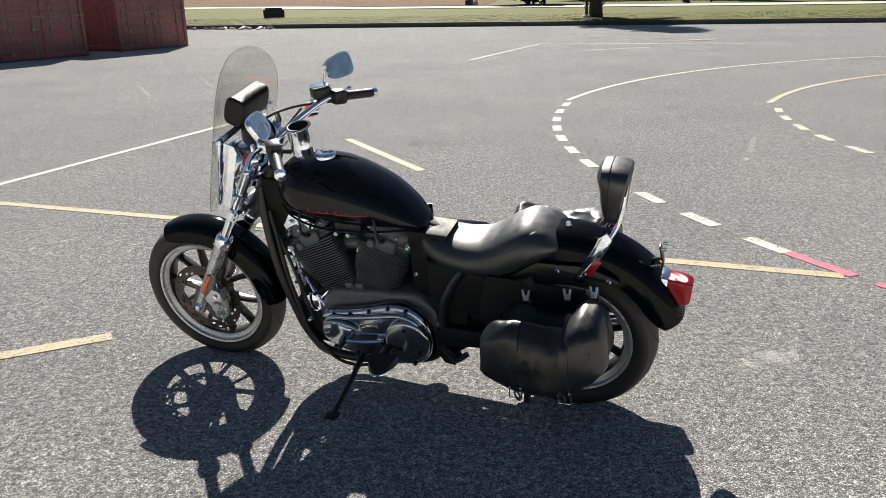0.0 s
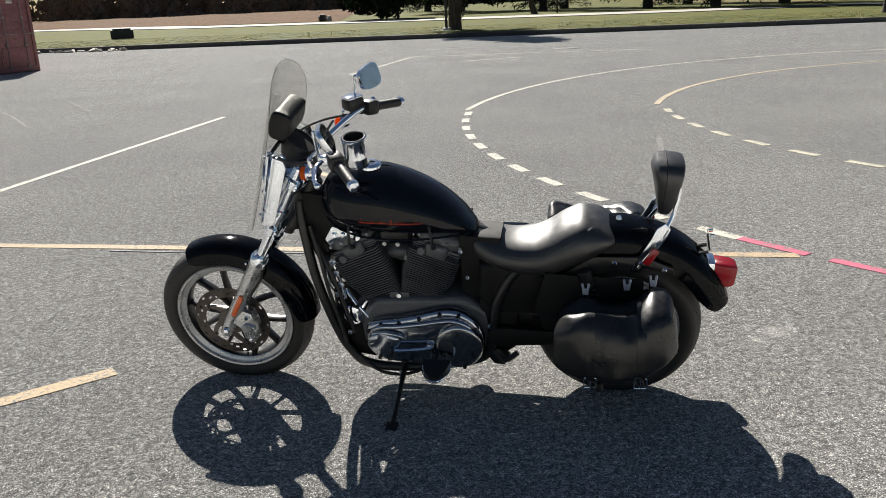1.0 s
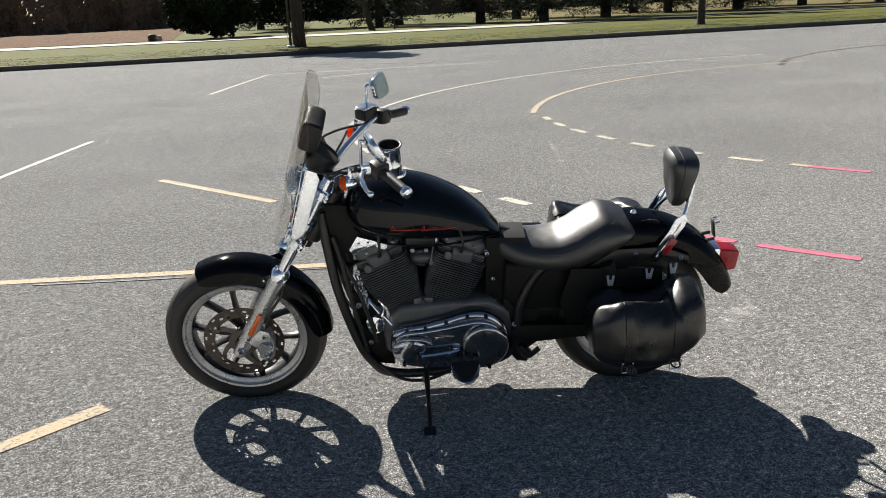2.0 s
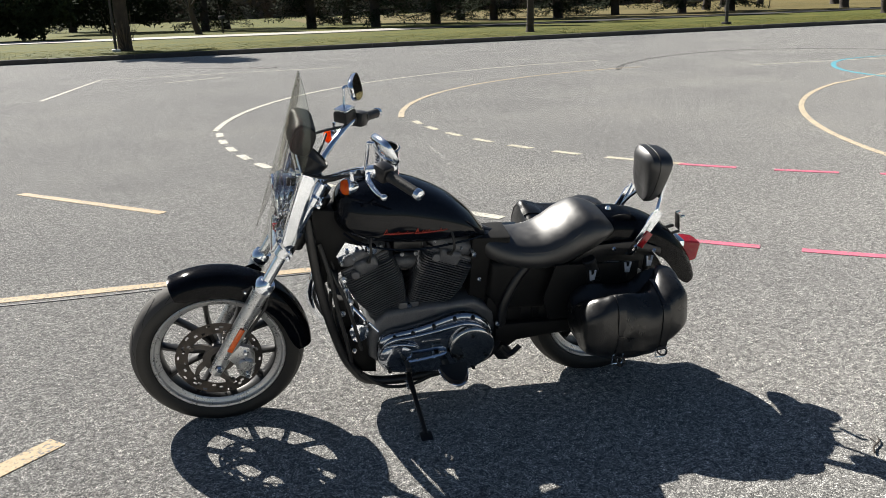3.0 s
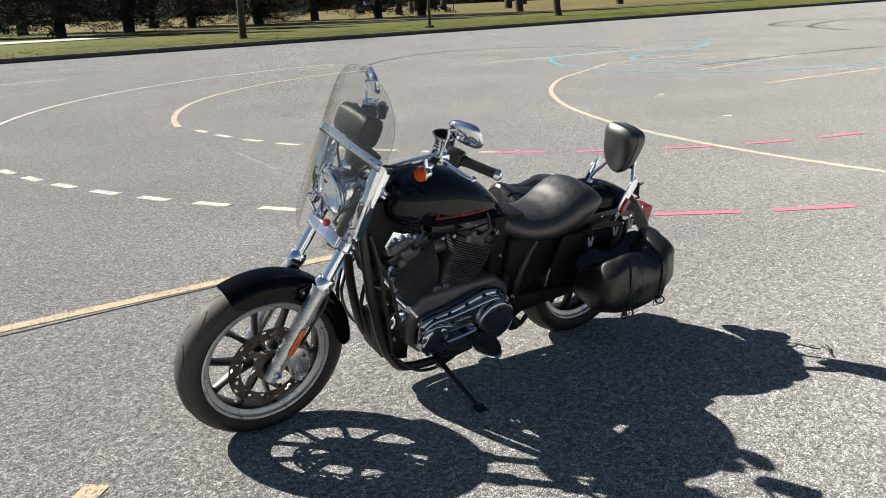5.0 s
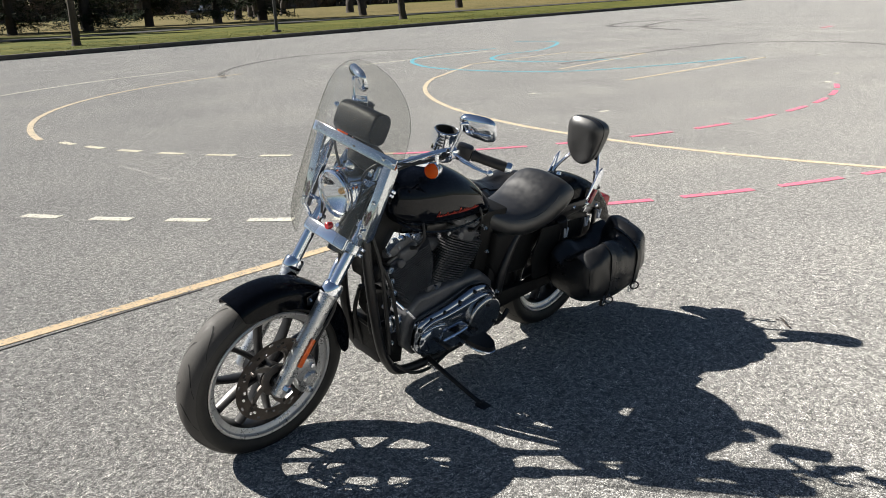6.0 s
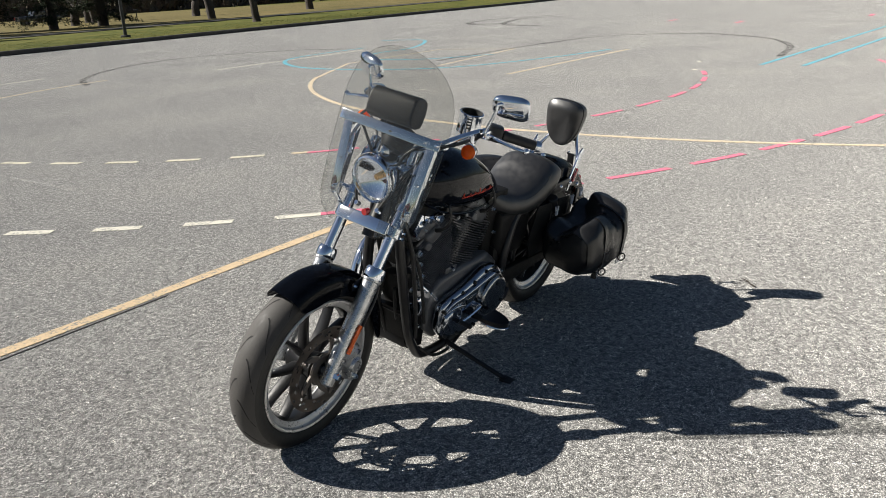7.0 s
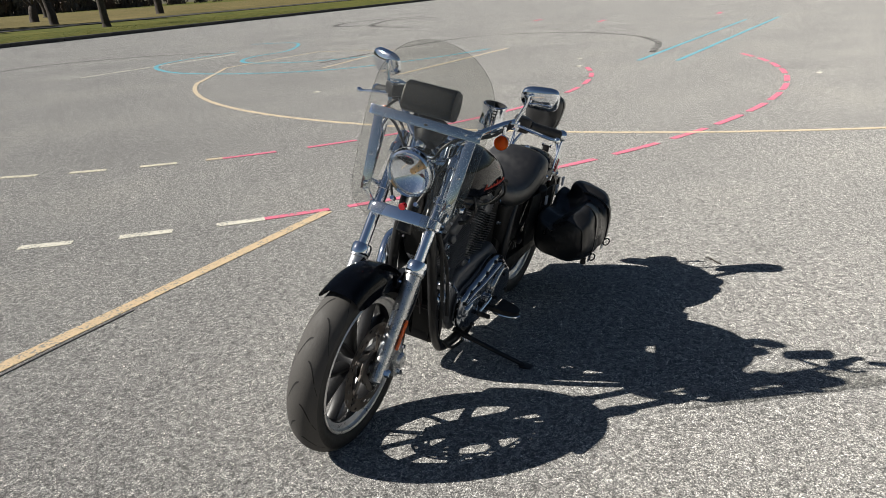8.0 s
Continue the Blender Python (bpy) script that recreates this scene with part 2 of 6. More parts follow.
DERBY = mat("dusty_grey_cover", (0.40, 0.41, 0.42), 0.17, 1.0, var=0.04, scale=6)
REFLECTOR = mat("fluted_reflector", (0.92, 0.92, 0.90), 0.20, 1.0, var=0.03, scale=12, bump=1.0, bscale=110)
# The slight blue puts the sky's reflection into the chrome's colour.
CHROME = mat("chrome", (0.86, 0.90, 0.96), 0.06, 1.0, var=0.03, scale=12, wear=0.15)
ALLOY = mat("brushed_alloy", (0.52, 0.53, 0.54), 0.3, 0.9, var=0.12, scale=25, wear=0.1)
RIM_SILVER = mat("silver_rim_paint", (0.58, 0.58, 0.58), 0.33, 0.65, var=0.12, scale=18, wear=0.1)
DISC = mat("brake_disc_steel", (0.125, 0.112, 0.102), 0.42, 0.7, var=0.2, scale=30)
RUBBER = mat("tyre_rubber", (0.013, 0.0125, 0.012), 0.62, var=0.3, scale=12, bump=0.15, bscale=250, color2=(0.024, 0.023, 0.021))
TREAD = mat("tyre_tread", (0.05, 0.047, 0.044), 0.75, var=0.25, scale=14, bump=0.3, bscale=350)
GROOVE = mat("tread_groove", (0.006, 0.006, 0.006), 0.9)
GRIP = mat("grip_rubber", (0.016, 0.016, 0.016), 0.5, var=0.3, scale=60, bump=0.3, bscale=700)
POUCH = mat("soft_black_leather", (0.010, 0.010, 0.010), 0.48, var=0.3, scale=14, bump=0.2, bscale=240, spec=0.35)
LEATHER = mat("black_leather", (0.012, 0.012, 0.0125), 0.33, var=0.25, scale=6, bump=0.14, bscale=240, spec=0.55)
VINYL = mat("seat_vinyl", (0.012, 0.012, 0.013), 0.44, var=0.04, scale=4, bump=0.015, bscale=600, spec=1.0)
AMBER = lens_plastic("amber_lens", (0.98, 0.27, 0.012), through=0.22, glow=0.6)
AMBER_REF = mat("amber_reflector", (0.75, 0.13, 0.02), 0.25, var=0.15, scale=120, coat=0.5)
RED_LENS = lens_plastic("red_lens", (0.42, 0.006, 0.018), through=0.12, glow=0.25)
RED_REF = mat("red_reflector", (0.30, 0.01, 0.015), 0.2, var=0.2, scale=90, coat=0.6)
LOGO_RED = mat("orange_red_script", (0.68, 0.075, 0.04), 0.35)
MIRROR = mat("mirror_glass", (0.86, 0.88, 0.9), 0.02, 1.0, var=0.01)
BRONZE = mat("heat_tinted_steel", (0.70, 0.45, 0.22), 0.3, 0.8, var=0.25, scale=8)
DARK_EDGE = mat("dark_acrylic_edge", (0.05, 0.045, 0.04), 0.25)
ACRYLIC = clear("smoked_acrylic", (0.90, 0.90, 0.885), 0.03, 0.012)
GLASS = clear("lamp_glass", (0.95, 0.96, 0.97), 0.02, 0.02)


# ---- mesh tools ----
def part(name, bm, material, parent=None, label="", m=None, sharp=38.0):
    """Link a bmesh as one mesh object under a thing or a part."""
    if m is not None:
        bm.transform(m)
    bmesh.ops.recalc_face_normals(bm, faces=bm.faces)
    me = bpy.data.meshes.new(name)
    bm.to_mesh(me)
    bm.free()
    me.materials.append(material)
    me.polygons.foreach_set("use_smooth", [True] * len(me.polygons))
    me.set_sharp_from_angle(angle=radians(sharp))
    ob = new(name, me)
    if parent is not None:
        ob.parent = parent
    if label:
        tagged(ob, label)
    return ob


def empty(name, m=None, parent=None):
    e = new(name)
    e.empty_display_size = 0.1
    if parent is not None:
        e.parent = parent
    if m is not None:
        e.matrix_basis = m
    return e


def curve_points(pts, n=6):
    """Catmull-Rom through the points."""
    P = [Vector(p) for p in pts]
    if n < 2 or len(P) < 3:
        return P
    out = []
    for i in range(len(P) - 1):
        a, b, c, d = P[max(i - 1, 0)], P[i], P[i + 1], P[min(i + 2, len(P) - 1)]
        for k in range(n):
            u = k / n
            out.append(0.5 * ((2 * b) + (c - a) * u + (2 * a - 5 * b + 4 * c - d) * u * u + (3 * b - a - 3 * c + d) * u ** 3))
    return out + [P[-1]]


def glide(x, X, Y):
    """Smooth interpolation through a table of rising X, without overshoot."""
    if x <= X[0]:
        return Y[0]
    if x >= X[-1]:
        return Y[-1]
    i = max(k for k in range(len(X) - 1) if X[k] <= x)
    sl = [(Y[k + 1] - Y[k]) / (X[k + 1] - X[k]) for k in range(len(X) - 1)]

    def tangent(k):
        if k == 0 or k == len(X) - 1:
            return sl[0] if k == 0 else sl[-1]
        a, b = sl[k - 1], sl[k]
        return 0.0 if a * b <= 0 else 2 * a * b / (a + b)

    h = X[i + 1] - X[i]
    u = (x - X[i]) / h
    return Y[i] * (1 + 2 * u) * (1 - u) ** 2 + h * tangent(i) * u * (1 - u) ** 2 + Y[i + 1] * u * u * (3 - 2 * u) + h * tangent(i + 1) * u * u * (u - 1)


def skin(bm, rings, close=True, caps=True):
    """Join rings of equal length into a surface."""
    vs = [[bm.verts.new(p) for p in r] for r in rings]
    n = len(vs[0])
    for a, b in zip(vs, vs[1:]):
        for i in range(n if close else n - 1):
            bm.faces.new((a[i], a[(i + 1) % n], b[(i + 1) % n], b[i]))
    if caps and close:
        bm.faces.new(vs[0][::-1])
        bm.faces.new(vs[-1])
    return bm


def tube(pts, r, seg=10, n=6, bm=None, flat=1.0):
    """A round rod along a curve; r may be a list, one per given point."""
    bm = bm or bmesh.new()
    P = curve_points(pts, n)
    rs = [r] * len(P) if not isinstance(r, (list, tuple)) else [float(np.interp(i / (len(P) - 1), np.linspace(0, 1, len(r)), r)) for i in range(len(P))]
    rings, up = [], None
    for i, p in enumerate(P):
        d = (P[min(i + 1, len(P) - 1)] - P[max(i - 1, 0)]).normalized()
        if up is None:
            up = d.orthogonal().normalized() if abs(d.z) > 0.9 else Vector((0, 0, 1))
        up = (up - d * up.dot(d)).normalized()
        s = d.cross(up)
        rings.append([p + (s * math.cos(a) + up * math.sin(a) * flat) * rs[i] for a in [2 * math.pi * k / seg for k in range(seg)]])
    return skin(bm, rings)


def lathe(profile, seg=32, m=None, bm=None, closed=False):
    """Turn (radius, height) round z; closed joins the last to the first."""
    bm = bm or bmesh.new()
    prof = list(profile) + ([profile[0]] if closed else [])
    rows = []
    for r, h in (profile if closed else prof):
        if r < 1e-5:
            v = bm.verts.new((0, 0, h))
            rows.append([v] * seg)
        else:
            rows.append([bm.verts.new((r * math.cos(2 * math.pi * k / seg), r * math.sin(2 * math.pi * k / seg), h)) for k in range(seg)])
    if closed:
        rows.append(rows[0])
    for a, b in zip(rows, rows[1:]):
        for k in range(seg):
            q = []
            for v in (a[k], a[(k + 1) % seg], b[(k + 1) % seg], b[k]):
                if v not in q:
                    q.append(v)
            if len(q) > 2:
                bm.faces.new(q)
    if m is not None:
        bm.transform(m)
    return bm


def rod(p0, p1, r0, r1=None, seg=14, bm=None, bevel=0.0):
    """A straight cylinder or cone from p0 to p1, its rims rounded."""
    p0, p1 = Vector(p0), Vector(p1)
    r1 = r0 if r1 is None else r1
    L = (p1 - p0).length
    m = Matrix.Translation(p0) @ (p1 - p0).to_track_quat('Z', 'Y').to_matrix().to_4x4()
    e = bevel
    prof = [(0, 0), (r0 - e, 0), (r0, e), (r1, L - e), (r1 - e, L), (0, L)] if e else [(0, 0), (r0, 0), (r1, L), (0, L)]
    b2 = lathe(prof, seg, m)
    if bm is None:
        return b2
    return join(bm, b2)


def join(bm, other):
    me = bpy.data.meshes.new("tmp")
    other.to_mesh(me)
    other.free()
    bm.from_mesh(me)
    bpy.data.meshes.remove(me)
    return bm


def box(c, s, bevel=0.0, m=None, bm=None, seg=2):
    """A box of size s round c with rounded edges."""
    b2 = bmesh.new()
    bmesh.ops.create_cube(b2, size=1, matrix=Matrix.Translation(c) @ Matrix.Diagonal((*s, 1)))
    if bevel:
        bmesh.ops.bevel(b2, geom=b2.edges[:] + b2.verts[:], offset=bevel, segments=seg, affect='EDGES', profile=0.5)
    if m is not None:
        b2.transform(m)
    return b2 if bm is None else join(bm, b2)


def prism(outline, y0, y1, bevel=0.0, n=0, seg=2):
    """An outline in x and z, drawn out from y0 to y1, with rounded rims."""
    b2 = bmesh.new()
    P = [(p.x, p.z) for p in curve_points([(x, 0, z) for x, z in outline] + [(outline[0][0], 0, outline[0][1])], n)[:-1]] if n else outline
    f = b2.faces.new([b2.verts.new((x, y0, z)) for x, z in P])
    g = bmesh.ops.extrude_face_region(b2, geom=[f])
    bmesh.ops.translate(b2, verts=[v for v in g["geom"] if isinstance(v, bmesh.types.BMVert)], vec=(0, y1 - y0, 0))
    if bevel:
        bmesh.ops.bevel(b2, geom=[e for e in b2.edges if abs(e.verts[0].co.y - e.verts[1].co.y) < 1e-6], offset=bevel, segments=seg, affect='EDGES', profile=0.5)
    return b2


def oval(x, z, w, h, n=2.0, count=28, hb=None, y=0.0):
    """A ring across the bike at x: half width w, height h above and hb below z, squareness n."""
    hb = h if hb is None else hb
    out = []
    for k in range(count):
        a = 2 * math.pi * k / count
        c, s = math.cos(a), math.sin(a)
        out.append(Vector((x, y + w * math.copysign(abs(c) ** (2 / n), c), z + (h if s > 0 else hb) * math.copysign(abs(s) ** (2 / n), s))))
    return out


def lump(bm, amount, scale):
    """Uneven hand-made surface."""
    for v in bm.verts:
        v.co += Vector((noise.noise(v.co * scale), noise.noise(v.co * scale + Vector((9, 2, 4))), noise.noise(v.co * scale + Vector((3, 7, 1))))) * amount
    return bm


# ---- ground and surroundings ----
def sheet(name, corners, z, material, step=0, kind="structure", label="", category=""):
    """A level polygon of ground."""
    bm = bmesh.new()
    bm.faces.new([bm.verts.new((x, y, z)) for x, y in corners])
    ob = part(name, bm, material)
    return tagged(ob, label, category, kind=kind)


def kerb_y(x):
    return 35.0 - 0.31 * x


tagged(part("ground", box((40, 20, -0.5), (900, 900, 1.0)), ASPHALT), "coarse grey worn asphalt of a wide empty lot", "asphalt", kind="structure")

# the kerb: separate cast lengths with open joints
KYAW = math.atan2(-0.31, 1)
kerb = empty("kerb", pose(0, 35.0, 0, 0, 0, math.degrees(KYAW)))
tagged(kerb, "long weathered grey concrete kerb at the edge of the asphalt", "kerb", kind="structure")
kerb_mesh = part("kerb_stone", box((1.5, 0.09, 0.05), (2.985, 0.18, 0.26), 0.025), KERB, kerb)
for k in range(-16, 34):
    o = kerb_mesh if k == -16 else new("kerb_stone", kerb_mesh.data)
    o.parent = kerb
    o.location = (3.0 * k, random.uniform(-0.008, 0.008), random.uniform(-0.006, 0.006))


def verge_strip(name, off0, off1, z, material, label, category, x0=-420, x1=420, kind="structure"):
    """Ground beyond the kerb, between two offsets from it, as a slab."""
    m = pose(0, 35.0, 0, 0, 0, math.degrees(KYAW))
    bm = box(((x0 + x1) / 2, (off0 + off1) / 2, z / 2 - 0.1), (x1 - x0, off1 - off0, z + 0.2))
    return tagged(part(name, bm, material, m=m), label, category, kind=kind)


verge_strip("verge", 0.185, 400, 0.15, LAWN, "mown lawn, green with dry straw patches, beyond the kerb", "lawn")


sheet("dry_field", [(-160, 172), (-30, 97), (-9, 76), (3, 68), (5, 90), (16, 200), (-20, 240), (-160, 280)], 0.175, DRY_FIELD, label="bare brown field of dead grass beyond the path", category="field")


# grass blades on the nearer verge, as one tufted mesh
def grass_tufts():
    bm = bmesh.new()
    rng = random.Random(4)
    for k in range(16000):
        x = rng.uniform(-22, 62)
        off = 0.35 + 9.0 * rng.random() ** 1.6
        y = kerb_y(x) + off * 1.05
        h = rng.uniform(0.006, 0.03)
        for j in range(3):
            a = rng.uniform(0, 6.28)
            w = rng.uniform(0.012, 0.03)
            px, py = x + rng.uniform(-.1, .1), y + rng.uniform(-.1, .1)
            v = [bm.verts.new(p) for p in ((px - w * math.cos(a), py - w * math.sin(a), 0.14), (px + w * math.cos(a), py + w * math.sin(a), 0.14), (px + rng.uniform(-.04, .04), py + rng.uniform(-.04, .04), 0.15 + h))]
            bm.faces.new(v)
    return bm


tagged(part("grass", grass_tufts(), GRASS), "short green and straw coloured grass on the verge", "grass", kind="stuff")


# ---- road markings ----
def marking(pts, width, material, label, n=1, name="painted_line", group="", z=0.0022):
    """A painted strip of thin film along the points, each laid a hair above the one before."""
    z += 0.00002 * len(bpy.data.objects)
    P = curve_points([(x, y, 0) for x, y in pts], n)
    bm = bmesh.new()
    rows = []
    for i, p in enumerate(P):
        d = (P[min(i + 1, len(P) - 1)] - P[max(i - 1, 0)]).normalized()
        s = Vector((-d.y, d.x, 0)) * (width / 2)
        w = 1 + 0.06 * noise.noise(p * 7)
        rows.append([p + s * w + Vector((0, 0, zz)) if q else p - s * w + Vector((0, 0, zz)) for q, zz in ((1, 0.0005), (1, z), (0, z), (0, 0.0005))])
    skin(bm, rows)
    return tagged(part(name, bm, material), label, "road marking", group, "structure")


marking([(-90, 125), (-26, 88), (-8, 69), (2, 62), (11, 56.5), (22, 50.0), (26, 48.6)], 5.0, CONCRETE, "pale concrete footpath across the lawn", n=5, name="footpath", z=0.19)
bpy.data.objects["footpath"]["category"] = "footpath"
tagged(marking([(26, 48.6), (46, 42.0), (80, 32.0), (130, 17)], 4.2, SHADED_PATH, "dark grey asphalt footpath along the lawn, with tree shade in its colour", n=5, name="shaded_footpath", z=0.19), category="footpath")
sheet("dry_lawn", [(36, 62), (44, 46), (80, 35.5), (140, 18), (260, 60), (200, 170), (60, 150), (38, 90)], 0.172, DRY_LAWN, label="pale dry winter lawn beyond the path", category="lawn")


def arc_points(c, r, a0, a1, count=24):
    return [(c[0] + r * math.cos(radians(a0 + (a1 - a0) * k / count)), c[1] + r * math.sin(radians(a0 + (a1 - a0) * k / count))) for k in range(count + 1)]


marking([(-22.0, 13.05), (2.10, 4.235)], 0.085, PAINT_YELLOW, "long worn yellow line across the asphalt")
marking([(-5.2, 3.65 - 3.9), (-3.6, 1.9)], 0.085, PAINT_YELLOW, "short worn yellow dash")
marking([(-2.62, 3.10), (-1.53, 3.615)], 0.085, PAINT_YELLOW, "short worn yellow dash near the front wheel")
marking([(-1.04, 8.78), (-0.21, 7.11)], 0.085, PAINT_YELLOW, "short worn cream dash on the asphalt")
marking([(-4.9, 3.9), (-1.73, 12.4)], 0.08, PAINT_WHITE, "faded white line on the asphalt")
marking([(0.46, 18.4), (2.5, 23.2), (8.5, 21.3)], 0.08, PAINT_WHITE, "faded white box corner line")
marking([(3.4, 20.55), (4.95, 20.95)], 0.08, PAINT_WHITE, "short faded white line")
# two rings of dashes for riding practice
C1, R1, C2, R2 = (10.55, 8.4), 9.37, (10.18, 8.3), 6.45
for k in range(10):
    a = 163.4 + 3.93 * k
    marking(arc_points(C1, R1, a - 1.05, a + 1.05, 4), 0.095, PAINT_WHITE, "white dash of a ring painted on the asphalt", name="painted_dash", group="outer ring of dashes")
marking(arc_points(C1, R1, 201.6, 203.6, 4), 0.095, PAINT_WHITE, "white dash that a pink one carries on", name="painted_dash", group="outer ring of dashes")
marking(arc_points(C1, R1, 203.6, 206.4, 5), 0.074, PAINT_PINK, "pink sprayed dash of the outer ring", name="painted_dash", group="outer ring of dashes")
for k in range(14):
    a = 209.05 + 5.05 * k
    marking(arc_points(C1, R1 - 0.05 * k / 10, a - 1.80, a + 1.80, 5), 0.074, PAINT_PINK, "pink sprayed dash of the outer ring", name="painted_dash", group="outer ring of dashes")
for k in range(7):
    a = 163.2 + 5.75 * k
    marking(arc_points(C2, R2, a - 1.5, a + 1.5, 4), 0.09, PAINT_PALE, "cream dash of the inner ring", name="painted_dash", group="inner ring of dashes")
marking(arc_points(C2, R2, 201.6, 203.2, 4), 0.09, PAINT_CREAM, "cream dash that a pink one carries on", name="painted_dash", group="inner ring of dashes")
for k in range(10):
    a = 205.3 + 7.45 * k
    marking(arc_points(C2, R2 + 0.02, a - 2.3, a + 2.3, 5), 0.074, PAINT_PINK, "pink sprayed dash of the inner ring", name="painted_dash", group="inner ring of dashes")
marking(arc_points((10.62, 7.35), 9.88, 155.4, 73, 30), 0.08, PAINT_WHITE, "white curved line round the ring")
marking(arc_points((10.6, 7.25), 7.38, 151.5, 74.5, 28), 0.085, PAINT_CREAM, "cream curved line inside the white one")
marking(arc_points((14.35, -0.75), 10.06, 190, 105, 40), 0.072, PAINT_CREAM, "long cream curve on the asphalt")
marking([(11.7, 8.93), (14.6, 9.45), (17.95, 8.2), (17.1, 6.1), (13.3, 6.95)], 0.075, PAINT_CREAM, "cream line with sharp corners")
marking([(14.15, 12.6), (18.8, 10.7)], 0.08, PAINT_WHITE, "white straight line on the asphalt")
marking([(11.2, 5.1), (15.6, 3.3)], 0.085, PAINT_CREAM, "cream straight line on the asphalt")
marking([(19.8, 11.0), (17.4, 11.85), (15.74, 11.58), (13.94, 10.23), (12.96, 8.35), (12.87, 6.52), (14.32, 4.76), (15.8, 3.7)], 0.10, PAINT_BLUE, "bright blue sprayed loop", n=5)
marking([(23.0, 11.6), (22.6, 10.2), (21.2, 9.6), (18.9, 9.3), (17.6, 9.77), (16.36, 9.68), (15.46, 9.04), (15.07, 7.67), (15.7, 6.3)], 0.10, PAINT_BLUE, "bright blue sprayed winding line", n=5)
marking([(11.39, 0.93), (20.9, -3.15)], 0.075, PAINT_BLUE, "bright blue sprayed straight line", group="pair of blue lines")
marking([(11.04, 0.33), (21.2, -4.1)], 0.075, PAINT_BLUE, "bright blue sprayed straight line", group="pair of blue lines")
for x, y in ((24.0, 0.6), (24.6, -3.2), (27.0, 2.6)):
    marking([(x, y), (x + 0.9, y - 0.25)], 0.14, PAINT_PINK, "small pink sprayed tick far out on the asphalt")
for x, y in ((8.4, -1.1), (12.2, 1.9), (9.2, 6.1), (7.4, 4.5), (10.9, 2.0), (16.2, 2.3)):
    marking([(x, y), (x + 0.13, y - 0.05)], 0.07, PAINT_WHITE, "small white tick on the asphalt", name="painted_tick")
SKID = "dark curved tyre skid mark on the asphalt"
marking([(11.6, 14.1), (13.2, 15.4), (15.87, 16.4), (18.6, 16.2), (20.0, 13.9), (19.7, 11.5)], 0.14, FAINT_RUBBER, SKID, n=6, name="skid_mark", z=0.0025)
marking([(14.5, 7.3), (18.1, 5.8), (20.4, 4.2), (19.9, 1.8), (17.5, 0.42), (15.1, 0.08), (12.8, 0.5)], 0.13, FAINT_RUBBER, SKID, n=6, name="skid_mark", z=0.0025)
marking([(31.0, 8.5), (31.7, 10.4), (33.6, 11.2), (36.5, 10.7), (38.0, 7.8)], 0.28, FAINT_RUBBER, SKID, n=6, name="skid_mark", z=0.0025)
marking([(28.0, 7.3), (30.2, 8.9), (32.4, 9.3), (35.6, 9.0), (35.8, 6.9)], 0.28, FAINT_RUBBER, SKID, n=6, name="skid_mark", z=0.0025)

SCUFF = "faint pale scuff of dust on the asphalt"
for pts, w in (([(1.22, 3.20), (1.33, 3.26), (1.48, 3.27)], .12), ([(3.1, 8.4), (2.85, 7.8), (2.6, 7.2)], .06), ([(-5.64, 15.2), (-5.0, 13.9), (-4.45, 12.6)], .05), ([(-4.78, 16.3), (-3.97, 14.2)], .05)):
    marking(pts, w, DUST, SCUFF, n=4, name="scuff", z=0.0022)

# the drain cover, sunk flush, with the dark crack that runs to it
drain = empty("manhole_cover", pose(6.95, 23.45, 0))
tagged(drain, "dark round cast iron manhole cover set in the asphalt", "manhole")
part("frame", lathe([(0.44, 0.0), (0.44, 0.006), (0.38, 0.008), (0.38, 0.0)], 32), IRON, drain)
part("lid", lathe([(0, 0.007), (0.12, 0.007), (0.13, 0.004), (0.2, 0.004), (0.21, 0.007), (0.30, 0.007), (0.31, 0.004), (0.36, 0.004), (0.37, 0.007), (0.375, 0)], 32), IRON, drain)
marking([(4.3, 26.7), (5.4, 25.2), (6.6, 23.8)], 0.10, RUBBER_MARK, "dark crack in the asphalt", n=3, name="crack", z=0.002)
marking([(-1.95, 5.62), (-1.2, 5.33), (-0.4, 5.07), (0.3, 4.82)], 0.012, RUBBER_MARK, "thin crack beside the yellow line", n=4, name="crack", z=0.002)


# ---- trees ----
def branch(bm, p, d, length, r, depth, rng, tips, spread=0.6, seg=6):
    """A bent, tapered limb that forks."""
    pts = [p]
    q = p.copy()
    for k in range(3):
        d = (d + Vector((rng.uniform(-.2, .2), rng.uniform(-.2, .2), rng.uniform(-.06, .16)))).normalized()
        q = q + d * (length / 3)
        pts.append(q.copy())
    tube(pts, [r, r * 0.82, r * 0.66, r * 0.5], seg, 2, bm)
    if depth == 0:
        tips.append((pts[-1], d))
        return
    tips.append((pts[2], d))
    for k in range(rng.choice((2, 3))):
        e = (d + Vector((rng.uniform(-1, 1), rng.uniform(-1, 1), rng.uniform(-.3, .7))) * spread).normalized()
        branch(bm, pts[rng.choice((2, 3))], e, length * rng.uniform(.55, .8), r * 0.5, depth - 1, rng, tips, spread, max(4, seg - 1))


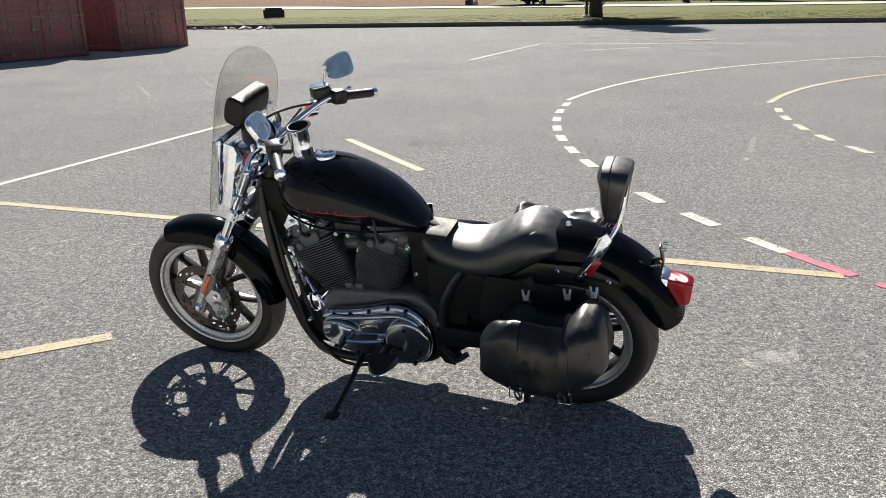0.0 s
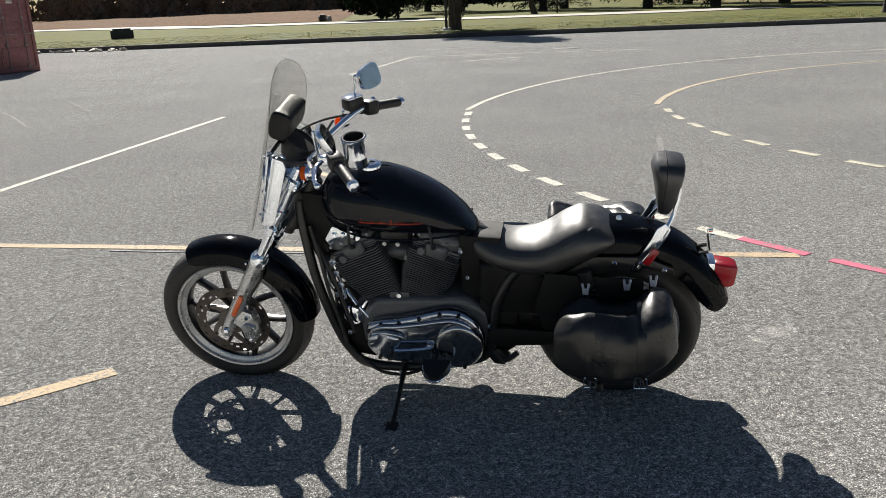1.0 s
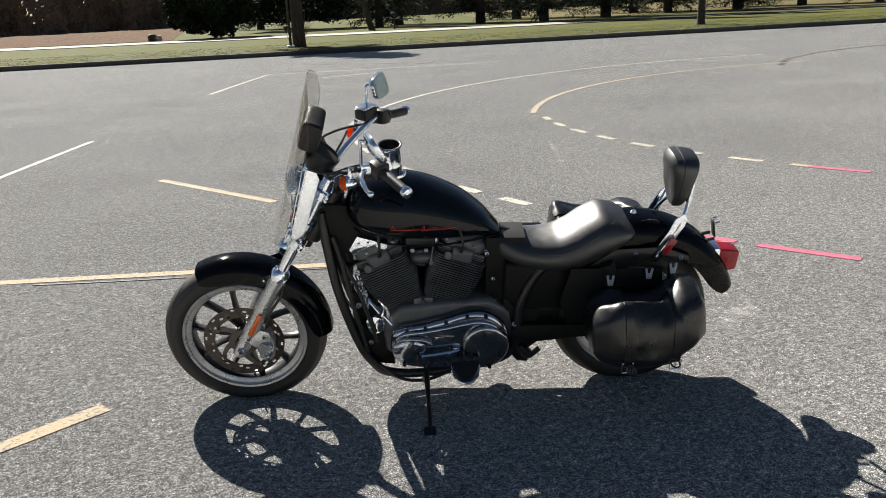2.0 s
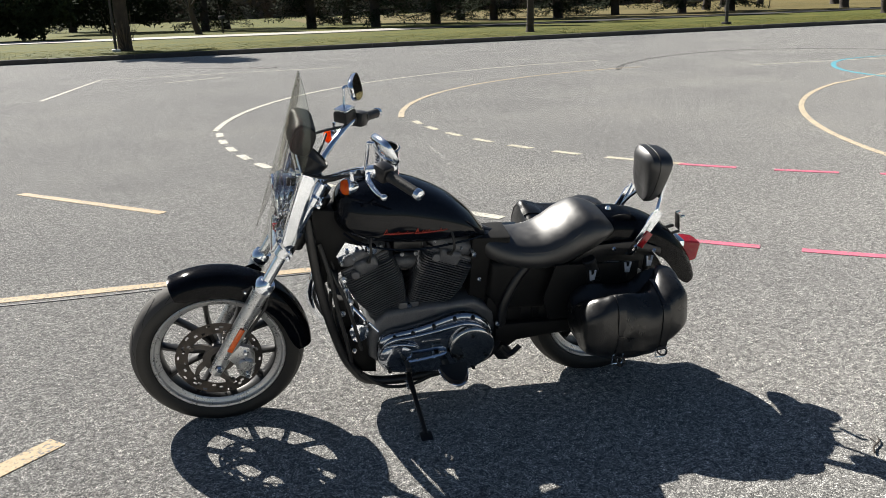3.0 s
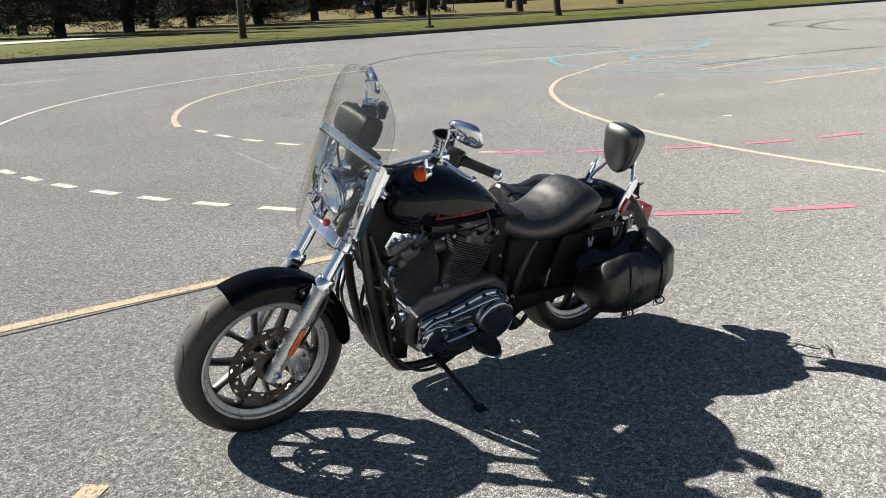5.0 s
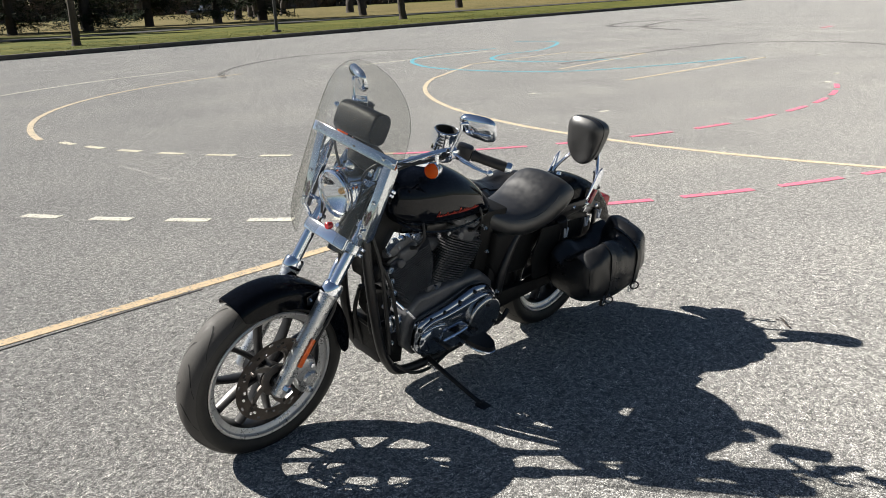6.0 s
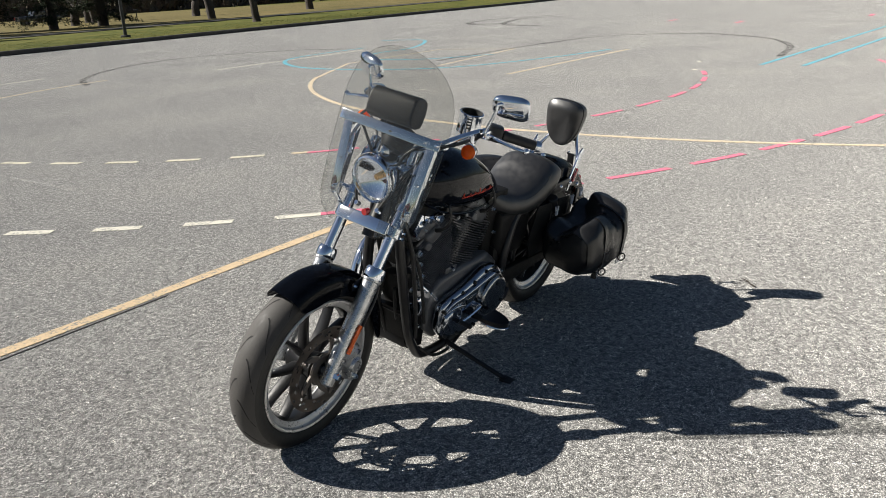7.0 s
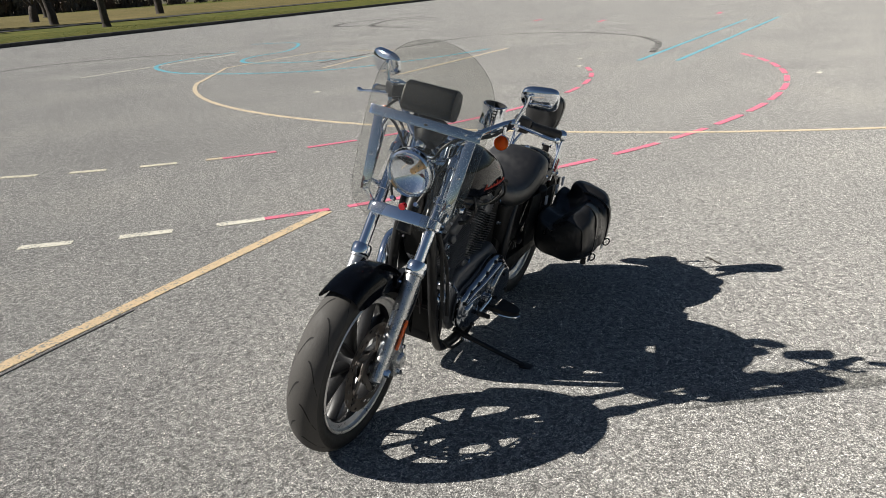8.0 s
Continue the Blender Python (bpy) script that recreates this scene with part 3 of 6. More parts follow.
def bare_tree(x, y, h, r, seed, label, lean=0.05, name="bare_tree", fork_at=0.4):
    """A leafless tree: trunk with flared foot, limbs and fine twigs."""
    rng = random.Random(seed)
    t = empty(name, pose(x, y, 0.14, 0, 0, rng.uniform(0, 360)))
    tagged(t, label, "tree")
    bm = bmesh.new()
    top = Vector((lean * h * 0.4, rng.uniform(-.1, .1), h * fork_at))
    tube([(0, 0, -0.1), (0, 0, 0.12), (top.x * .3, top.y * .5, h * .12), top], [r * 1.7, r * 1.15, r, r * 0.75], 12, 4, bm)
    part("trunk", lump(bm, r * 0.12, 3), BARK, t)
    limbs, tips = bmesh.new(), []
    for k in range(5):
        a = k * 1.26 + rng.uniform(-.4, .4)
        branch(limbs, top * rng.uniform(0.75, 1.0), Vector((math.cos(a) * .75, math.sin(a) * .75, rng.uniform(.6, 1.2))).normalized(), h * 0.26, r * 0.42, 3, rng, tips)
    part("branchwork", limbs, BARK, t)
    tw = bmesh.new()
    for p, d in tips:
        for k in range(4):
            e = (d + Vector((rng.uniform(-1, 1), rng.uniform(-1, 1), rng.uniform(-.5, .8)))).normalized()
            q = p + e * rng.uniform(.3, .8) * h / 9
            s = e.orthogonal() * 0.008
            tw.faces.new([tw.verts.new(v) for v in (p - s, p + s, q)])
    tagged(part("twig_mass", tw, TWIGS, t), kind="stuff")
    return t


def pine(x, y, h, r, seed, label, low=0.10, width=0.24, dens=1.0):
    """A conifer: straight trunk, drooping whorls of boughs, each with many small sprays of needles and some bare twigs."""
    rng = random.Random(seed)
    t = empty("pine_tree", pose(x, y, 0.14, 0, 0, rng.uniform(0, 360)))
    tagged(t, label, "pine tree")
    part("trunk", lump(tube([(0, 0, -.1), (0, 0, .3), (rng.uniform(-.1, .1), 0, h * .4), (0, 0, h)], [r * 1.4, r, r * .8, .03], 10, 4), r * .1, 3), BARK, t)
    boughs, crown = bmesh.new(), bmesh.new()
    z = h * low
    while z < h * 0.97:
        reach = (1 - z / h) ** 0.75 * h * width + 0.25
        for k in range(5):
            a = rng.uniform(0, 6.28)
            L = reach * rng.uniform(.6, 1.1)
            droop = -0.18 * L * rng.uniform(.4, 1.6)
            e = Vector((math.cos(a) * L, math.sin(a) * L, z + droop))
            mid = Vector((math.cos(a) * L * .5, math.sin(a) * L * .5, z + droop * .2))
            tube([(0, 0, z), mid, e], [.035, .022, .01], 4, 2, boughs)
            for j in range(int(120 * dens)):
                u = rng.uniform(.2, 1.02)
                c = (Vector((0, 0, z)).lerp(mid, u * 2) if u < .5 else mid.lerp(e, u * 2 - 1)) + Vector((rng.gauss(0, .16), rng.gauss(0, .16), rng.gauss(-.06, .13)))
                f = Vector((math.cos(a) + rng.uniform(-.9, .9), math.sin(a) + rng.uniform(-.9, .9), rng.uniform(-.7, .25))).normalized()
                s = f.cross(Vector((rng.uniform(-.4, .4), rng.uniform(-.4, .4), 1))).normalized()
                l, w = rng.uniform(.16, .42), rng.uniform(.025, .07)
                crown.faces.new([crown.verts.new(v) for v in (c - f * l * .4, c + s * w, c + f * l * .6, c - s * w)])
        z += rng.uniform(.28, .5)
    tagged(part("branchwork", boughs, BARK, t), kind="stuff")
    part("crown", crown, NEEDLES, t)
    return t


def shrub(x, y, rx, rz, seed, label):
    """A dense evergreen bush: stems and thousands of leaf clumps with an uneven outline."""
    rng = random.Random(seed)
    t = empty("shrub", pose(x, y, 0.14))
    tagged(t, label, "shrub")
    st = bmesh.new()
    for k in range(9):
        a = k * .7
        tube([(0, 0, 0), (math.cos(a) * rx * .3, math.sin(a) * rx * .3, rz * .7), (math.cos(a) * rx * .6, math.sin(a) * rx * .6, rz * 1.4)], [.07, .05, .02], 5, 3, st)
    part("stemwork", st, BARK, t)
    cr = bmesh.new()
    for k in range(16000):
        a, u = rng.uniform(0, 6.28), rng.uniform(-.92, 1)
        q = math.sqrt(1 - u * u)
        d = Vector((q * math.cos(a), q * math.sin(a), u))
        rr = (.72 + .34 * noise.noise(d * 2.6 + Vector((seed, 0, 0))) + .12 * noise.noise(d * 7)) * rng.uniform(.72, 1.04) + .22
        c = Vector((d.x * rx * rr, d.y * rx * rr, rz + d.z * rz * rr))
        if c.z < .05:
            continue
        s, w = Vector((rng.uniform(-1, 1), rng.uniform(-1, 1), rng.uniform(-1, 1))).normalized(), rng.uniform(.07, .16)
        s2 = s.orthogonal().normalized()
        cr.faces.new([cr.verts.new(v) for v in (c - s * w * 1.5, c + s2 * w, c + s * w * 1.5, c - s2 * w)])
    part("crown", cr, LEAVES, t)
    return t


pine(6.5, 38.0, 9.5, 0.30, 3, "dark evergreen tree with a bare lower trunk beside the kerb", 0.30, 0.34, 1.6)
bm = bmesh.new()
rng1 = random.Random(9)
for k in range(46):
    a, L = rng1.uniform(0, 6.28), rng1.uniform(.3, .9)
    tube([(6.5, 37.8, .15), (6.5 + math.cos(a) * L * .6, 37.8 + math.sin(a) * L * .5, .15 + rng1.uniform(.3, .9)), (6.5 + math.cos(a) * L, 37.8 + math.sin(a) * L * .8, .15 + rng1.uniform(.5, 1.7))], [.014, .009, .004], 4, 2, bm)
tagged(part("brushwood", bm, TWIGS), "thin bare shoots round the foot of a tree", "brushwood", kind="stuff")
post = empty("sign_post", pose(6.05, 37.7, 0.14))
tagged(post, "thin dark metal post beside the bare tree", "post")
part("pole", rod((0, 0, -.05), (0, 0, 2.6), .06, .05), DARK_METAL, post)
part("foot", box((0, 0, .05), (.3, .3, .12), .02), DULL_WHITE, post)
bare_tree(24.2, 32.9, 6.5, 0.17, 5, "slender bare street tree on the verge")
bare_tree(49.1, 29.7, 8.0, 0.24, 8, "bare street tree on the verge", 0.08)
lamp = empty("lamp_post", pose(33.0, 28.45, 0.14))
tagged(lamp, "slim dark lamp post standing on the verge", "lamp post")
part("pole", rod((0, 0, -.05), (0, 0, 6.5), .085, .06), DARK_METAL, lamp)
part("base", box((0, 0, .05), (.34, .34, .14), .02), DARK_METAL, lamp)
part("lantern", box((0, -.3, 6.5), (.3, .8, .14), .04), DARK_METAL, lamp)
shrub(6.2, 68.0, 3.6, 3.4, 2, "large dark evergreen bush with a rounded top")
shrub(15.5, 82.0, 5.5, 4.2, 6, "large dark evergreen bush behind the pines")
PINES = [(20.7, 72.0, 10, .34), (26.8, 64.0, 12, .36), (29.4, 58.0, 12, .34), (34.8, 58.0, 12, .38), (42.0, 60.0, 11, .34), (46.6, 57.0, 12, .4), (53.3, 57.0, 12, .36), (57.5, 53.0, 11, .36), (62.0, 51.5, 12, .42),
         (24.5, 78.0, 13, .4), (34.0, 72.0, 13, .4), (44.0, 68.0, 13, .4), (53.5, 65.0, 13, .4), (15.0, 100.0, 13, .4)]
for k, (x, y, h, r) in enumerate(PINES):
    pine(x, y, h * 1.5, r * 1.1, 20 + k, "dark pine with drooping low boughs" if k < 9 else "dark pine in the second row", 0.05 if k < 9 else 0.03, 0.20, 1.0 if k < 9 else 0.8)
for k, (x, y, h, r) in enumerate([(69.0, 60.0, 10, .38), (80.0, 66.0, 11, .42), (84, 70, 11, .4), (88, 58, 11, .45), (98.9, 76.0, 11, .4), (66, 43, 10, .34), (92, 45, 11, .42), (130, 81, 12, .5)]):
    bare_tree(x, y, h, r, 40 + k, "bare broad tree standing in the dry lawn", 0.1 if k % 2 else -0.06, fork_at=0.17 + 0.03 * (k % 3))


# ---- far wood: a deep belt of trunks and scrub that closes the distance ----
def far_wood():
    V, F = [], []
    rng = random.Random(11)

    def tri_(a, b, c):
        F.append((len(V), len(V) + 1, len(V) + 2))
        V.extend((a, b, c))

    for k in range(900):
        x = rng.uniform(-260, 330)
        y = 205 - 0.25 * x + rng.uniform(0, 70)
        h = rng.uniform(9, 19)
        w, lx = rng.uniform(.15, .4), rng.uniform(-.8, .8)
        tri_((x - w, y, 0), (x + w, y, 0), (x + lx, y, h))
        for j in range(100):
            a, L = rng.uniform(0, 6.28), rng.uniform(.3, 3.6)
            z = h * rng.random() ** 1.9
            c = (x + math.cos(a) * L * .7, y + math.sin(a) * L * .7, z)
            q = rng.uniform(.5, 1.7)
            tri_((c[0] - q * rng.random(), c[1] + rng.uniform(-.5, .5), c[2] - q * .6), (c[0] + q * rng.random(), c[1] + rng.uniform(-.5, .5), c[2] - q * .4 * rng.random()), (c[0] + rng.uniform(-.6, .6), c[1] + rng.uniform(-.5, .5), c[2] + q * rng.uniform(.3, 1.3)))
    me = bpy.data.meshes.new("far_wood")
    me.from_pydata(V, [], F)
    bm = bmesh.new()
    bm.from_mesh(me)
    bpy.data.meshes.remove(me)
    return bm


FARWOOD = mat("far_wood", (0.10, 0.084, 0.070), 0.95, var=0.4, scale=0.2, color2=(0.17, 0.14, 0.115), spec=0.05)
tagged(part("far_wood", far_wood(), FARWOOD), "dull brown and green winter woodland in the distance", "woodland", kind="stuff")


# ---- shipping containers ----
def container(m, label):
    """A steel freight box: corner posts and rails, corrugated sides, two end doors with lock rods and handles."""
    c = empty("shipping_container", m)
    tagged(c, label, "container", "containers beside the lot")
    W, L, H = 2.44, 6.06, 2.59
    fr = bmesh.new()
    for x in (0.05, W - 0.05):
        for y in (0.06, L - 0.06):
            box((x, y, H / 2), (.1, .12, H), .01, bm=fr)
    for z in (.09, H - .06):
        for x in (.04, W - .04):
            box((x, L / 2, z), (.08, L - .2, .14), .01, bm=fr)
        for y in (.05, L - .05):
            box((W / 2, y, z), (W - .18, .1, .14), .01, bm=fr)
    part("frame", fr, CONTAINER, c)
    for x, sgn in ((.05, 1), (W - .05, -1)):
        bm, pts = bmesh.new(), []
        y = .12
        while y < L - .2:
            pts += [(x, y), (x, y + .07), (x + sgn * .036, y + .14), (x + sgn * .036, y + .21)]
            y += .278
        rows = [[Vector((px, py, .14)), Vector((px, py, H - .12)), Vector((px + sgn * .004, py, H - .12)), Vector((px + sgn * .004, py, .14))] for px, py in pts]
        skin(bm, rows)
        part("side_panel", bm, CONTAINER, c, sharp=20)
    part("roof", box((W / 2, L / 2, H - .03), (W - .1, L - .1, .04), .01), CONTAINER, c)
    part("floor", box((W / 2, L / 2, .1), (W - .12, L - .12, .06)), CONTAINER, c)
    part("end_wall", box((W / 2, L - .06, H / 2), (W - .22, .04, H - .26), .01), CONTAINER, c)
    for x0 in (.11, W / 2 + .006):
        w = W / 2 - .116
        d = part("door", box((x0 + w / 2, .05, H / 2), (w, .045, H - .28), .008), CONTAINER, c, "dull dark red steel door")
        for z in (.55, 1.05, 1.55, 2.05):
            part("rib", box((x0 + w / 2, .022, z), (w - .12, .02, .3), .008), CONTAINER, d)
        for rx in (x0 + .24, x0 + w - .24):
            part("lock_rod", rod((rx, .0, .12), (rx, .0, H - .1), .014, seg=8), CONTAINER_METAL, d, "galvanised lock rod")
            for z in (.16, .75, 1.5, 2.4):
                part("rod_bracket", box((rx, .008, z), (.09, .05, .06), .008), CONTAINER_METAL, d)
            part("handle", box((rx + .16, -.012, 1.05), (.4, .012, .03), .004), CONTAINER_METAL, d)
        part("placard", box((x0 + .5 * w, .018, 2.0), (.2, .012, .26), .003), DULL_WHITE, d, "weathered pale notice plate")
    return c


CTURN = 58.0
container(pose(-9.21, 24.0, 0.0, 0, 0, CTURN), "dull dark red steel shipping container with closed doors")
container(pose(-10.89, 20.68, 0.0, 0, 0, CTURN), "dull dark red steel shipping container with lock rods")

# small things by the path
rng0 = random.Random(5)
bits = bmesh.new()
for k in range(34):
    x = -9.7 + rng0.uniform(-1.6, 2.2)
    c = Vector((x, kerb_y(x) - 0.35 + rng0.uniform(-.3, .12), .04))
    box((0, 0, 0), (rng0.uniform(.1, .5), rng0.uniform(.05, .16), rng0.uniform(.03, .1)), .01, Matrix.Translation(c) @ Euler((rng0.uniform(-.3, .3), rng0.uniform(-.3, .3), rng0.uniform(0, 3))).to_matrix().to_4x4(), bits)
tagged(part("rubble", bits, CONCRETE), "small heap of broken pale rubble against the kerb", "rubble", kind="stuff")


def block(x, y, s, material, label, name, category):
    """A low weathered block with a recessed top."""
    e = empty(name, pose(x, y, 0.17, 0, 0, 12))
    tagged(e, label, category)
    part("body", box((0, 0, s[2] / 2), s, .05), material, e)
    part("cap", box((0, 0, s[2] + .04), (s[0] * .8, s[1] * .8, .1), .03), material, e)


block(-9.7, 48.0, (1.15, .7, .45), DARK_METAL, "low dark utility box on the lawn", "utility_box", "utility box")
block(1.7, 70.0, (.6, .5, .42), DARK_METAL, "small dark box beside the path", "utility_box", "utility box")
block(2.2, 69.5, (.35, .3, .3), DULL_WHITE, "small pale marker beside the path", "marker", "marker")


def letter_box(x, y):
    e = empty("letter_box", pose(x, y, 0.15, 0, 0, 20))
    tagged(e, "dark letter box on a thin post in the lawn", "letter box")
    part("post", box((0, 0, .5), (.09, .09, 1.0), .01), DARK_METAL, e)
    part("box", prism([(-.12, 1.0), (.12, 1.0), (.12, 1.16), (.07, 1.24), (-.07, 1.24), (-.12, 1.16)], -.26, .26, .01), DARK_METAL, e)
    part("flag", box((.13, .1, 1.2), (.01, .12, .06)), DULL_WHITE, e)


letter_box(80.6, 61.0)
letter_box(18.5, 61.0)
bare_tree(17.0, 62.0, 5.0, .22, 61, "small crooked dark tree with a leaning trunk", 0.22)


def pickup(m):
    """A parked dark pickup truck, far off."""
    e = empty("pickup_truck", m)
    tagged(e, "dark pickup truck parked at the roadside far off", "truck")
    part("body", prism([(-2.7, .5), (2.7, .5), (2.75, .95), (2.6, 1.1), (1.2, 1.15), (.6, 1.75), (-.7, 1.75), (-.95, 1.15), (-2.7, 1.12)], -.95, .95, .06), CARBODY, e)
    for s in (-1, 1):
        part("window", prism([(.98, 1.17), (.52, 1.66), (-.62, 1.66), (-.8, 1.17)], s * .955 - .01, s * .955 + .01), CARGLASS, e)
        for x in (-1.75, 1.75):
            w = part("wheel", lathe([(.12, -.1), (.25, -.12), (.25, .12), (.12, .1), (0, .08), (0, -.08)], 18, pose(x, s * .82, .38, 90)), CONTAINER_METAL, e)
            part("tyre", lathe([(.24, -.11), (.36, -.12), (.38, -.08), (.38, .08), (.36, .12), (.24, .11)], 22, pose(x, s * .82, .38, 90), closed=True), RUBBER, w)
    part("front_lamp", box((2.72, .7, .85), (.08, .3, .16), .02), DULL_WHITE, e)
    part("tail_lamp", box((-2.71, .8, .9), (.05, .16, .25), .02), RED_REF, e)


pickup(pose(92.0, 84.0, 0.15, 0, 0, -30))


# a dry twig on the asphalt
tw = empty("twig", pose(0.8, 1.85, 0.004, 0, 0, 25))
tagged(tw, "small dry dark twig lying on the asphalt", "twig")
part("stem", tube([(-.06, 0, .004), (-.02, .006, .006), (.03, -.004, .005), (.07, .005, .004)], [.003, .0035, .003, .0015], 6, 4), BARK, tw)
part("side_shoot", tube([(.01, 0, .005), (.03, .018, .006), (.045, .03, .004)], [.002, .0015, .001], 5, 3), BARK, tw)


# ---- the motorcycle: x forward, y to its left, z up, from the rear tyre's foot; it leans on its side stand ----
BIKE = pose(0.464, 2.970, 0.0, 0, 0, 160.3) @ pose(0, 0, 0, -12.9)
bike = empty("motorcycle", BIKE)
tagged(bike, "black cruiser motorcycle with windshield and saddlebags leaning on its side stand", "motorcycle")

RAKE = radians(31.0)
AXIS = Vector((-math.sin(RAKE), 0, math.cos(RAKE)))
FA, RA = Vector((1.481, 0, 0.310)), Vector((-0.035, 0, 0.309))
STEER_P = FA + Vector((-0.045, 0, 0))
ST = Matrix.Translation(STEER_P) @ Matrix.Rotation(radians(0.4), 4, AXIS) @ Matrix.Translation(-STEER_P)
SIDE = pose(0, 0, 0, -90)  # turns a lathe's z to +y


def fork(d, y=0.0, ahead=0.0):
    """A point at d along the fork from the axle's height, ahead of the leg by so much."""
    return FA + AXIS * d + Vector((math.cos(RAKE) * ahead, y, math.sin(RAKE) * ahead))


def wheel(name, c, R, width, rim_r, spokes_turn, m, label):
    """Cast wheel: hub with ten blades in five pairs, rim, tyre with cut grooves, valve."""
    at = (m or Matrix()) @ Matrix.Translation(c) @ SIDE
    hw = width / 2
    hub = lathe([(0, -.075), (.022, -.075), (.026, -.06), (.05, -.052), (.046, -.03), (.04, 0), (.046, .03), (.05, .052), (.026, .06), (.022, .075), (0, .075)], 28)
    w = part(name, hub, BLACK_SATIN, bike, label, at)
    r = rim_r
    # The barrel is black in place of the shade inside the rim.
    part("rim", lathe([(r - .028, .5 * hw + .001), (r - .036, .3 * hw), (r - .036, -.3 * hw), (r - .028, -.5 * hw - .001), (r - .004, -.4 * hw), (r - .004, .4 * hw)], 72, closed=True), BLACK_SATIN, w, "cast rim, its barrel black in place of shade", at)
    for q in (1, -1):
        lip = [(r + .003, .50 * hw + .02), (r - .001, .50 * hw + .024), (r - .008, .50 * hw + .021), (r - .011, .5 * hw + .012), (r - .014, .5 * hw + .009), (r - .024, .5 * hw + .007), (r - .030, .5 * hw + .001), (r - .027, .5 * hw - .003), (r - .010, .5 * hw - .001)]
        part("rim_lip", lathe([(a, q * b) for a, b in lip], 72, closed=True), RIM_SILVER, w, "bright silver rim edge", at)
    side = [(r - .004, .60 * hw), (r + .004, .80 * hw), (r + .018, .95 * hw), (R - .045, hw), (R - .026, .93 * hw), (R - .013, .70 * hw), (R - .004, .38 * hw), (R, 0)]
    prof = side + [(a, -b) for a, b in side[-2::-1]]
    ty = part("tyre", lathe(prof, 80), RUBBER, w, "dusty black road tyre", at)
    tread = [(R - .0255, .925 * hw), (R - .0120, .70 * hw), (R - .0030, .38 * hw), (R + .001, 0)]
    tread = tread + [(a, -b) for a, b in tread[-2::-1]]
    part("tread", lathe(tread, 80), TREAD, ty, "worn grey tread band", at)
    gr = bmesh.new()
    for k in range(14):
        for s in (1, -1):
            a0 = 2 * math.pi * (k + (0 if s > 0 else .5)) / 14
            rows = []
            for j in range(9):
                u = j / 8
                a, y = a0 + .34 * u - .10 * math.sin(u * 3.1), s * hw * (.10 + .76 * u ** 1.3)
                rr = float(np.interp(abs(y), [0, .38 * hw, .70 * hw, .925 * hw], [R + .001, R - .003, R - .012, R - .0255])) + .0006
                wd = .0042 * math.sin(math.pi * min(.96, u * .92 + .06)) + .0006
                rows.append([Vector((rr * math.cos(a + q * wd / R), rr * math.sin(a + q * wd / R), y)) for q in (-1, 1)] + [Vector(((rr - .004) * math.cos(a), (rr - .004) * math.sin(a), y))])
            skin(gr, rows)
    part("tread_groove", gr, GROOVE, ty, m=at)
    for k in range(5):
        for s in (-1, 1):
            bm = bmesh.new()
            rows = []
            for j in range(6):
                u = j / 5
                rr = .040 + (r - .034 - .040) * u
                a = radians(72 * k + spokes_turn + s * (9 + 9.5 * u))
                wd, dp = .0105 - .0025 * u + .004 * (u > .95), .024 - .006 * u
                e, f = Vector((math.cos(a), math.sin(a), 0)), Vector((-math.sin(a), math.cos(a), 0))
                rows.append([e * rr + f * wd * p + Vector((0, 0, q * dp)) for p, q in ((-1, -.6), (-.5, -1), (.5, -1), (1, -.6), (1, .6), (.5, 1), (-.5, 1), (-1, .6))])
            part("spoke", skin(bm, rows), BLACK_SATIN, w, m=at)
    part("valve", rod((.0, r - .037, .012), (.0, r - .075, .016), .004, .003, 8), ALLOY, w, m=at)
    return w


def brake_disc(w, c, y, R, m):
    """Steel disc with rows of drilled slots, on a five-armed carrier."""
    bm = bmesh.new()
    seg, radii = 120, [R - .045, R - .038, R - .030, R - .022, R - .014, R - .007, R]
    grid = [[bm.verts.new((q * math.cos(2 * math.pi * k / seg), q * math.sin(2 * math.pi * k / seg), 0)) for k in range(seg)] for q in radii]
    for i in range(6):
        for k in range(seg):
            hole = (i == 1 and k % 12 in (0, 1)) or (i == 2 and k % 12 in (4, 5)) or (i == 4 and k % 12 in (8, 9)) or (i == 3 and k % 24 in (14, 15))
            if not hole:
                bm.faces.new((grid[i][k], grid[i][(k + 1) % seg], grid[i + 1][(k + 1) % seg], grid[i + 1][k]))
    bmesh.ops.solidify(bm, geom=bm.faces[:], thickness=.005)
    at = (m or Matrix()) @ Matrix.Translation(c + Vector((0, y, 0))) @ SIDE
    d = part("brake_disc", bm, DISC, w, "heat-browned steel brake disc with slots", at)
    ca = lathe([(.030, -.006), (.056, -.006), (.060, 0), (.056, .006), (.030, .006)], 30, closed=True)
    for k in range(5):
        a = radians(72 * k + 10)
        rows = []
        for j in range(5):
            u = j / 4
            b = a + .5 * u
            q = .052 + (R - .040 - .052) * u
            f = Vector((-math.sin(b), math.cos(b), 0)) * (.013 - .004 * u)
            e = Vector((math.cos(b), math.sin(b), 0)) * q
            rows.append([e - f + Vector((0, 0, -.004)), e + f + Vector((0, 0, -.004)), e + f + Vector((0, 0, .004)), e - f + Vector((0, 0, .004))])
        skin(ca, rows)
        rod((R * .70 * math.cos(a + .5), R * .70 * math.sin(a + .5), -.004), (R * .70 * math.cos(a + .5), R * .70 * math.sin(a + .5), .010), .008, bm=ca, seg=10)
    part("carrier", ca, DISC, d, m=at)


